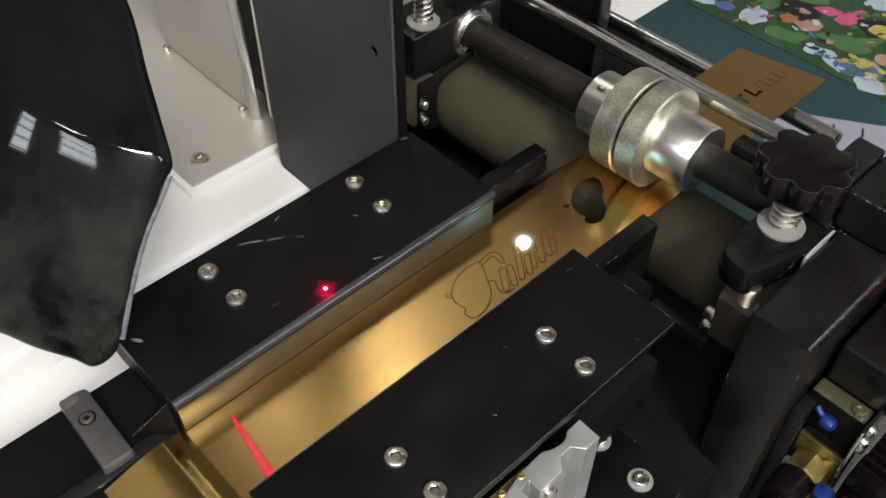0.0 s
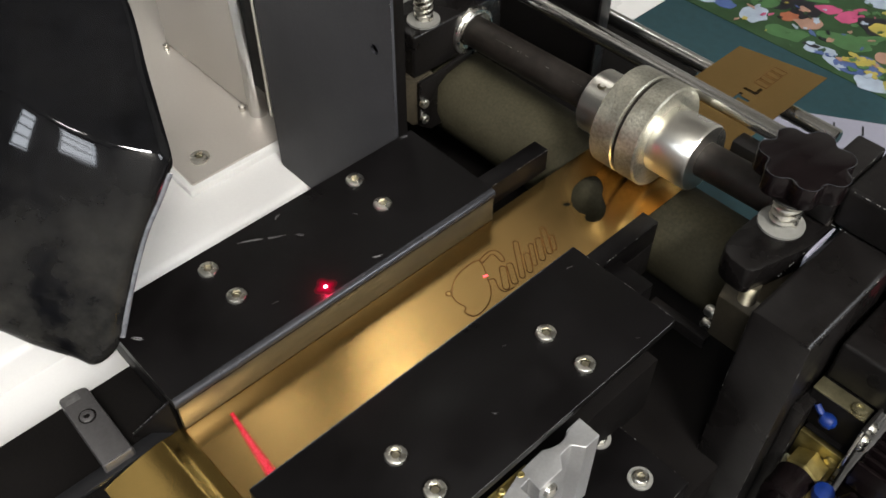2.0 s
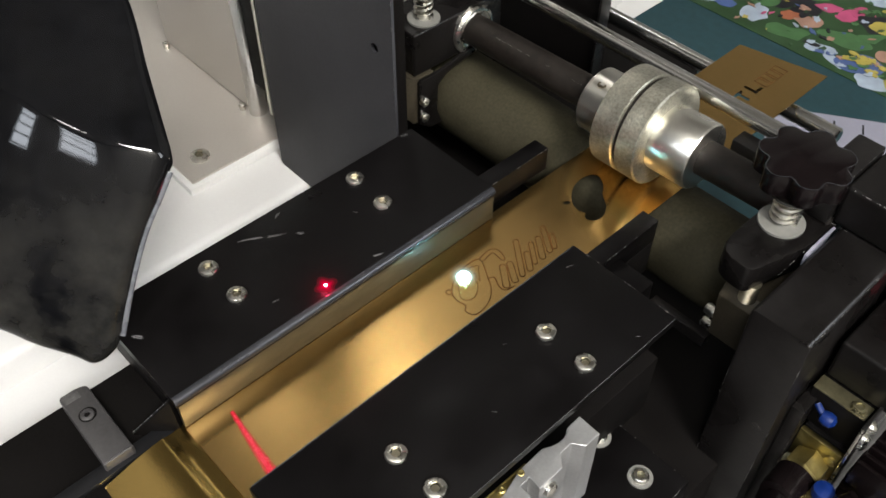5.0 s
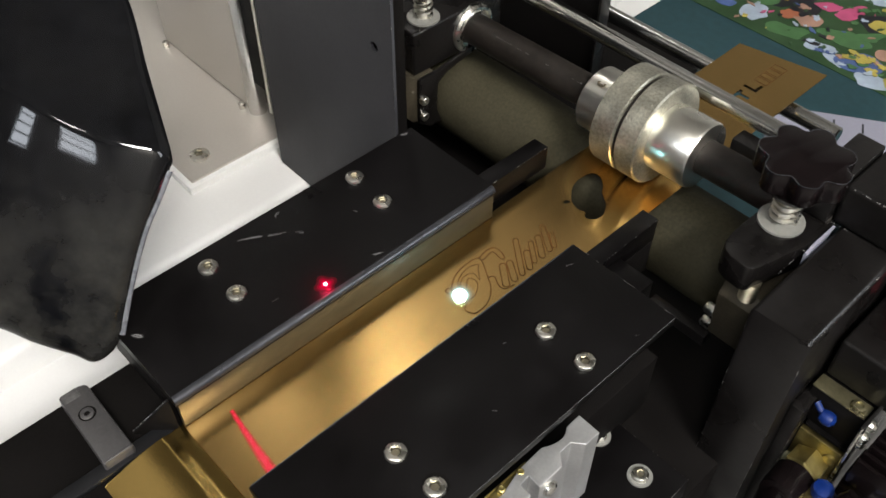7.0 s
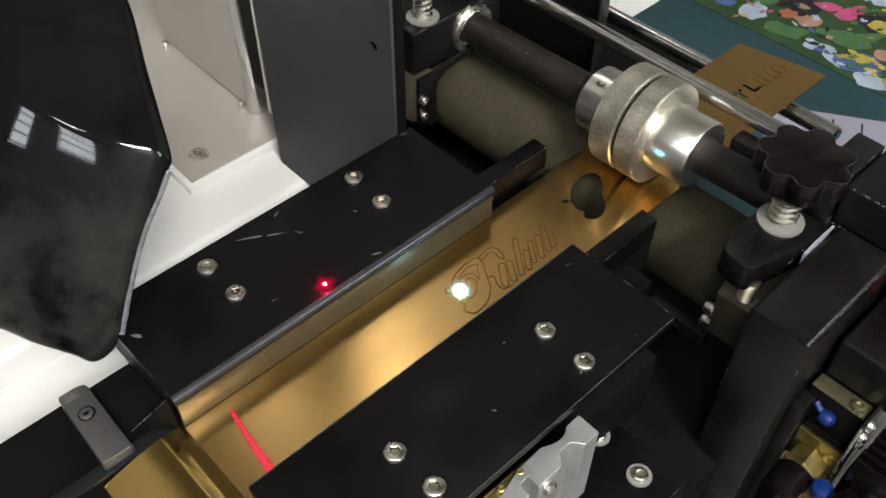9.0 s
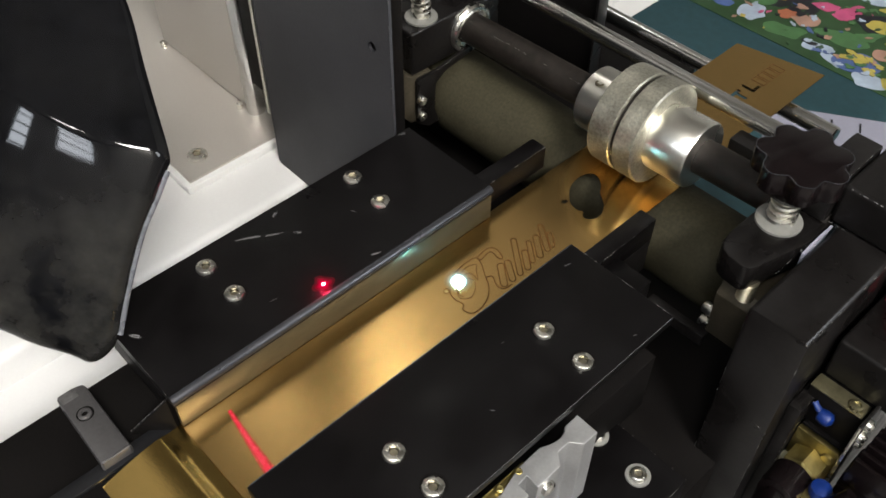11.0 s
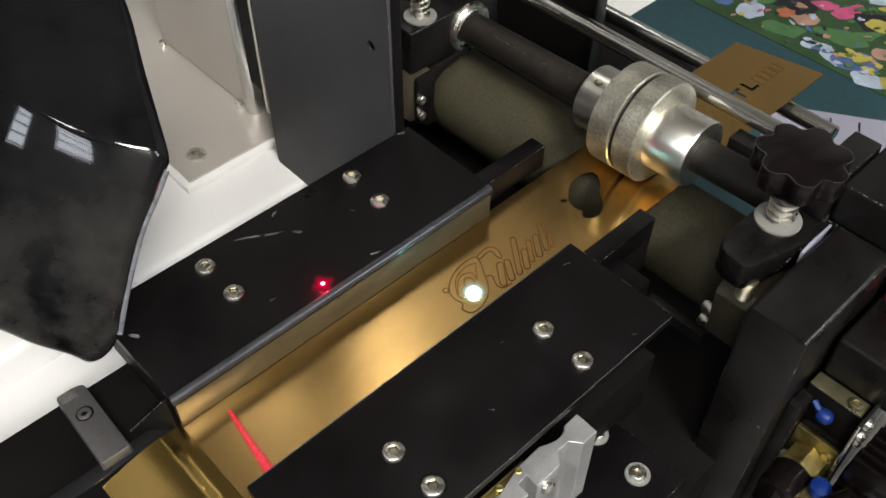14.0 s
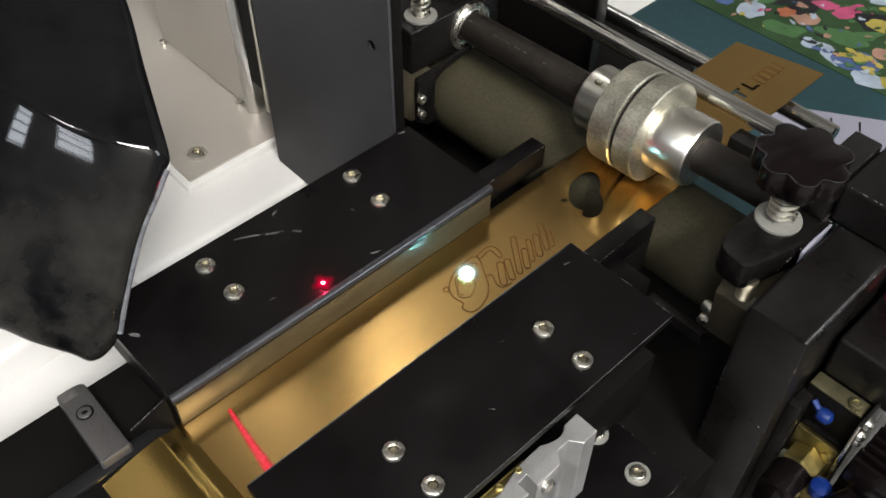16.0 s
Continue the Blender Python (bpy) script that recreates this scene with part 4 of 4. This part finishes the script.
for a, b in zip(rows, rows[1:]):
    for i in range(n):
        hb.faces.new((a[i], a[(i + 1) % n], b[(i + 1) % n], b[i]))
hb.faces.new(rows[0][::-1])
bmesh.ops.remove_doubles(hb, verts=hb.verts[:], dist=0.0002)
bmesh.ops.holes_fill(hb, edges=[e for e in hb.edges if e.is_boundary], sides=0)
bmesh.ops.triangulate(hb, faces=[f for f in hb.faces if len(f.verts) > 4])
bmesh.ops.recalc_face_normals(hb, faces=hb.faces[:])
part("shell", hb, HOOD, hood, local=True, sharp=70)
part("rolled_rim", tube([hood_point(p) for p in smooth_loop([(0.0390, -0.0026), (0.0339, -0.0156), (0.0274, -0.0313), (0.0214, -0.0547), (0.0172, -0.078)], 6, closed=False)], 0.0017, n=12), RIM, hood, "lighter rolled rim", local=True)
arm = ORIGIN[hood]
part("hood_arm", tube([arm @ Vector((-0.05, 0.07, -0.03)), arm @ Vector((-0.05, 0.16, -0.06)), (-0.40, 0.02, 0.42)], 0.012, n=16), BED, hood)

# ---- work table behind ----
tb = thing("work_table", "work table covered with a dark teal mat", "table", (-0.05, 0.8, -1.0))
part("tabletop", box(-0.55, 0.6, 0.32, 1.6, -0.33, -0.302, 0.002), WHITE, tb)
for lx in (-0.5, 0.55):
    for ly in (0.36, 1.55):
        part("leg", box(lx - 0.02, lx + 0.02, ly - 0.02, ly + 0.02, -1.0, -0.33, 0.002), BED, tb)
solo("cutting_mat", prism([(-0.374, 0.33), (0.58, 0.33), (0.58, 1.5), (-0.374, 1.5)], -0.3018, -0.300, 0.0005), TEAL, "dark teal cutting mat on the table", "mat")
solo("paper_sheet", prism([(-0.160, 0.558), (-0.040, 0.635), (0.040, 0.510), (-0.080, 0.433)], -0.2998, -0.2992, 0), PAPER, "white printed paper with dark strokes on the mat", "paper")
for k in range(4):
    ang = 0.57
    cx, cy = -0.118 + 0.026 * k, 0.573 + 0.0167 * k
    solo("ink_stroke", prism([(cx, cy), (cx + 0.002, cy + 0.001), (cx + 0.010, cy - 0.014), (cx + 0.0085, cy - 0.015)], -0.2991, -0.2988, 0), INK["black"], "dark ink stroke on the paper", "ink stroke", "ink strokes")

poster = thing("printed_sheet", "glossy printed sheet with bright flowers and leaves", "print", (-0.1, 0.9, -0.2998))
part("sheet", box(-0.36, 0.3, 0.672, 1.3, -0.2998, -0.2990, 0.0002), INK["green"], poster)
rp = random.Random(11)
level = [0]


def blot(ink, x, y, r, squash=1.0, turn=0.0, wob=0.25, name="colour_patch"):
    level[0] += 1
    pts = []
    for i in range(12):
        a = 2 * math.pi * i / 12
        q = r * (1 + wob * (rp.random() - 0.5) * 2)
        u, v = q * math.cos(a), q * math.sin(a) * squash
        pts.append((x + u * math.cos(turn) - v * math.sin(turn), y + u * math.sin(turn) + v * math.cos(turn)))
    z = -0.2989 + 0.00001 * level[0]
    part(name, prism([tuple(p) for p in smooth_loop(pts, 3)], z - 0.0004, z, 0), INK[ink], poster)


for ink, x, y, r, sq, tn in (("black", -0.275, 0.775, 0.045, 0.7, 0.5), ("leaf", -0.222, 0.702, 0.026, 0.6, 0.4), ("leaf", -0.28, 0.745, 0.02, 0.6, 1.0), ("white", -0.277, 0.706, 0.020, 0.8, 1.2), ("white", -0.283, 0.722, 0.010, 0.5, 1.6),
                            ("black", -0.235, 0.760, 0.022, 0.9, 0.0), ("orange", -0.243, 0.738, 0.013, 0.8, 0.6), ("rose", -0.215, 0.742, 0.019, 0.7, 0.7), ("pink", -0.215, 0.790, 0.017, 0.6, 0.4), ("pink", -0.188, 0.800, 0.020, 0.6, 1.3),
                            ("pink", -0.19, 0.78, 0.012, 0.5, 0.2), ("white", -0.178, 0.700, 0.022, 0.5, 0.3), ("white", -0.152, 0.690, 0.015, 0.5, -0.3), ("black", -0.190, 0.703, 0.010, 0.5, 0.2), ("leaf", -0.165, 0.740, 0.030, 0.5, 0.2),
                            ("blue", -0.125, 0.708, 0.026, 0.8, 0.5), ("white", -0.100, 0.686, 0.020, 0.8, 0.3), ("black", -0.152, 0.800, 0.024, 0.9, 0.0), ("yellow", -0.146, 0.795, 0.016, 0.8, 0.4), ("rose", -0.112, 0.745, 0.016, 0.8, 0.6),
                            ("leaf", -0.145, 0.765, 0.02, 0.5, 1.0), ("yellow", -0.07, 0.70, 0.02, 0.8, 0.0), ("blue", -0.316, 0.702, 0.014, 0.8, 0.5), ("white", -0.342, 0.692, 0.014, 0.6, 0.5), ("leaf", -0.25, 0.80, 0.025, 0.5, 0.4), ("white", -0.17, 0.86, 0.03, 0.6, 0.4)):
    blot(ink, x, y, r, sq, tn)
for k in range(90):
    blot(rp.choice(("leaf", "green", "black", "leaf", "white", "rose", "green", "yellow", "blue", "pink")), -0.33 + 0.30 * rp.random(), 0.680 + 0.17 * rp.random(), 0.002 + 0.005 * rp.random(), 0.3 + 0.6 * rp.random(), 3 * rp.random(), 0.4, "small_patch")
for k in range(14):
    blot("yellow", -0.145 + 0.045 * rp.random(), 0.692 + 0.034 * rp.random(), 0.0055, 0.8, 0, 0.4, "petal")
for k in range(10):
    blot(("white", "leaf", "blue")[k % 3], -0.22 + 0.12 * rp.random(), 0.685 + 0.03 * rp.random(), 0.0055, 0.7, rp.random(), 0.4, "petal")

# black back panel and paper behind the roller unit
bp = thing("back_panel", "matt black upright panel behind the roller unit", "panel", (-0.22, 0.194, -0.105))
part("sheet", box(-0.30, -0.140, 0.1905, 0.1965, -0.105, 0.20, 0.001), BED, bp)
part("folded_edge", box(-0.1405, -0.1385, 0.1860, 0.1970, -0.105, 0.20, 0.0006), CASTING, bp)
part("seam_strip", box(-0.2470, -0.2440, 0.1890, 0.1904, -0.105, 0.20, 0.0004), CASTING, bp)
solo("roller_unit_deck", box(-0.236, -0.115, 0.14, 0.30, -0.1059, -0.098, 0.001), BED, "black deck plate under the roller unit", "deck")

# ---- laser light ----
pl = solo("red_pointer_spot", lathe([(0.0002, 0.0009), (0.0006, 0.0011), (0.0009, 0.0004)], 12, "z", (-0.0662, -0.1133, 0)), REDCORE, "bright red laser pointer spot on the black guide", "laser spot")
# flat glowing discs paint in the red halo round the spot
for k, (r, halo) in enumerate(zip((0.0015, 0.0022, 0.0031, 0.0042, 0.0056), RED_GLOW)):
    pts = [(-0.0662 + r * (1 + 0.16 * math.cos(4 * a + 0.5)) * math.cos(a), -0.1133 + r * (1 + 0.16 * math.cos(4 * a + 0.5)) * math.sin(a)) for a in [2 * math.pi * i / 40 for i in range(40)]]
    solo("red_scattered_light", prism(pts, 0.00012 + 0.00008 * k, 0.00016 + 0.00008 * k, 0), halo, "faint red light scattered round the pointer spot", "laser spot", "red pointer light")
# the red line of light is laid on the brass as glowing grains and ribbons
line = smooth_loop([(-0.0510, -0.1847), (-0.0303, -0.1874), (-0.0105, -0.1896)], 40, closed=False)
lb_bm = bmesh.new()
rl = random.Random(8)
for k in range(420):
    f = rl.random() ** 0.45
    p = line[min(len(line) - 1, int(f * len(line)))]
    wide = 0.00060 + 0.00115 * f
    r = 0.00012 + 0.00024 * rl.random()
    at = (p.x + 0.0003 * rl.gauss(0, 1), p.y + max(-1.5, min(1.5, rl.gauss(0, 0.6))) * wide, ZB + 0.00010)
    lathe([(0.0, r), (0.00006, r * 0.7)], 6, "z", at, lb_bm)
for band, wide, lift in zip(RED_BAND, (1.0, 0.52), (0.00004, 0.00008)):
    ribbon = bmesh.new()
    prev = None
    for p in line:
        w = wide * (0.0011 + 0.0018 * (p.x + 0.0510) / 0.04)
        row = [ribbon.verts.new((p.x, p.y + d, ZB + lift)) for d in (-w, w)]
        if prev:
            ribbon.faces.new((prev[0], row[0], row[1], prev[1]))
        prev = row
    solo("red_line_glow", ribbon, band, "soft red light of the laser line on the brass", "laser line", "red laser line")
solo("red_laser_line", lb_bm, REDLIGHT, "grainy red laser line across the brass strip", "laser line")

red_mark = thing("red_aiming_mark", "small red aiming light on the brass strip", "laser spot", (0, 0, 0))
part("beam_foot", tube([(-0.0004, -0.0012, 0.0002), (0.0004, 0.0012, 0.0002)], 0.0007, n=8, squash=0.3), REDMARK, red_mark, local=True)
spark = thing("laser_spark", "white-hot glowing laser spark on the brass strip", "laser spark", (0, 0, 0))
part("plume", lathe([(-0.0002, 0.0034), (0.0008, 0.0037), (0.0020, 0.0031), (0.0028, 0.0019), (0.0032, 0.0005)], 28, "z"), PLASMA, spark, local=True)
# glowing shells stand in for the soft bloom round the spark
for r, halo in zip((0.0041, 0.0046, 0.0053, 0.0063, 0.0078), HALO):
    part("halo_shell", lathe([(0.0001, r * 0.93), (r * 0.18, r), (r * 0.45, r * 0.86), (r * 0.66, r * 0.55), (r * 0.76, r * 0.15)], 32, "z"), halo, spark, "clear shell with the spark halo painted in", local=True)

SPOT = [
    (0, -34.0, -0.2), (0.2, -29.8, -2.2), (0.4, -33.3, 0.8), (0.6, -30.1, -3.3), (0.8, -32.4, 0.7), (1, -30.9, -3.6), (1.2, -31.2, 0.6),
    (1.4, -31.7, -3.4), (1.6, -30.8, 0.3), (1.8, -33.4, -6.8), (2, -30.0, -34.5), (2.2, -29.8, -48.7), (2.4, -33.7, -43.8), (2.6, -29.4, -41.7),
    (2.8, -24.6, -46.0), (3, -22.6, -51.6), (3.2, -26.1, -55.7), (3.4, -31.2, -53.1), (3.6, -36.2, -48.8), (3.8, -38.7, -42.8), (4, -39.4, -37.3),
    (4.2, -37.3, -32.7), (4.4, -34.4, -35.6), (4.6, -29.0, -39.7), (4.8, -34.4, -39.1), (5, -36.4, -44.8), (5.2, -33.1, -50.2), (5.4, -28.5, -54.1),
    (5.65, -25.5, -53.5), (5.9, -28.7, -49.9), (6.1, -32.4, -45.1), (6.3, -29.4, -42.1), (6.5, -24.8, -46.1), (6.7, -22.3, -51.3), (6.9, -25.2, -56.0),
    (7.1, -30.8, -54.0), (7.3, -35.7, -49.4), (7.5, -38.4, -44.5), (7.7, -39.9, -37.8), (7.9, -37.7, -32.8), (8.1, -33.2, -36.6), (8.3, -27.9, -40.6),
    (8.5, -33.3, -40.0), (8.7, -35.5, -45.3), (8.9, -32.3, -50.5), (9.1, -27.7, -54.2), (9.35, -24.5, -53.1), (9.6, -28.0, -49.6), (9.8, -31.7, -44.8),
    (10, -28.8, -41.6), (10.2, -24.2, -45.5), (10.4, -21.7, -50.7), (10.6, -24.6, -55.3), (10.8, -30.1, -53.3), (11, -34.8, -48.7), (11.3, -39.0, -41.7),
    (11.5, -39.3, -35.3), (11.7, -35.9, -35.1), (11.9, -30.5, -38.6), (12.1, -28.9, -40.2), (12.3, -35.1, -41.9), (12.5, -34.8, -48.1), (12.7, -30.8, -52.7),
    (12.9, -24.4, -53.8), (13.1, -24.2, -50.0), (13.3, -29.1, -49.7), (13.5, -32.8, -45.5), (13.7, -30.1, -42.1), (13.9, -24.9, -45.8), (14.1, -22.2, -51.2),
    (14.3, -24.5, -56.4), (14.5, -30.0, -54.9), (14.7, -34.6, -50.7), (14.9, -38.1, -45.2), (15.1, -39.4, -38.7), (15.3, -38.2, -32.9), (15.5, -33.3, -37.2),
    (15.7, -28.6, -40.0), (15.8, -29.3, -39.8), (16, -35.1, -41.7),
]


# strokes that the laser burns while it circles: each comes up to the surface as the spark passes
STROKES = []
loop_rows = [r for r in SPOT if 2.2 <= r[0] <= 5.65]
curve_pts = smooth_loop([(x * MM, y * MM) for t, x, y in loop_rows], 6, closed=False)
for k, ((t0, x0, y0), (t1, x1, y1)) in enumerate(zip(loop_rows, loop_rows[1:])):
    pts = [(p.x, p.y, ZB + 0.0001) for p in curve_pts[6 * k:6 * k + 7]]
    STROKES.append((t0, t1, part("burnt_stroke", tube(pts, 0.00022, n=6, squash=0.35), BURN, strip)))


def motions():
    walk(red_mark, [(t, pose(x * MM, y * MM, ZB + 0.0001)) for t, x, y in SPOT])
    rows = []
    for t, x, y in SPOT:
        if t == 1.8:
            # the spark dies down between two cuts and is struck anew
            rows += [(1.68, pose(-0.0308, 0.0, ZB)), (1.74, pose(-0.0312, 0.0, ZB - 0.009)), (2.06, pose(-0.030, -0.041, ZB - 0.009)), (2.12, pose(-0.030, -0.045, ZB))]
        elif t != 2:
            rows.append((t, pose(x * MM, y * MM, ZB)))
    walk(spark, rows)
    for t0, t1, stroke in STROKES:
        walk(stroke, [(0, pose(0, 0, -0.0004)), (t0, pose(0, 0, -0.0004)), (t1, pose(0, 0, 0)), (16, pose(0, 0, 0))])


motions()
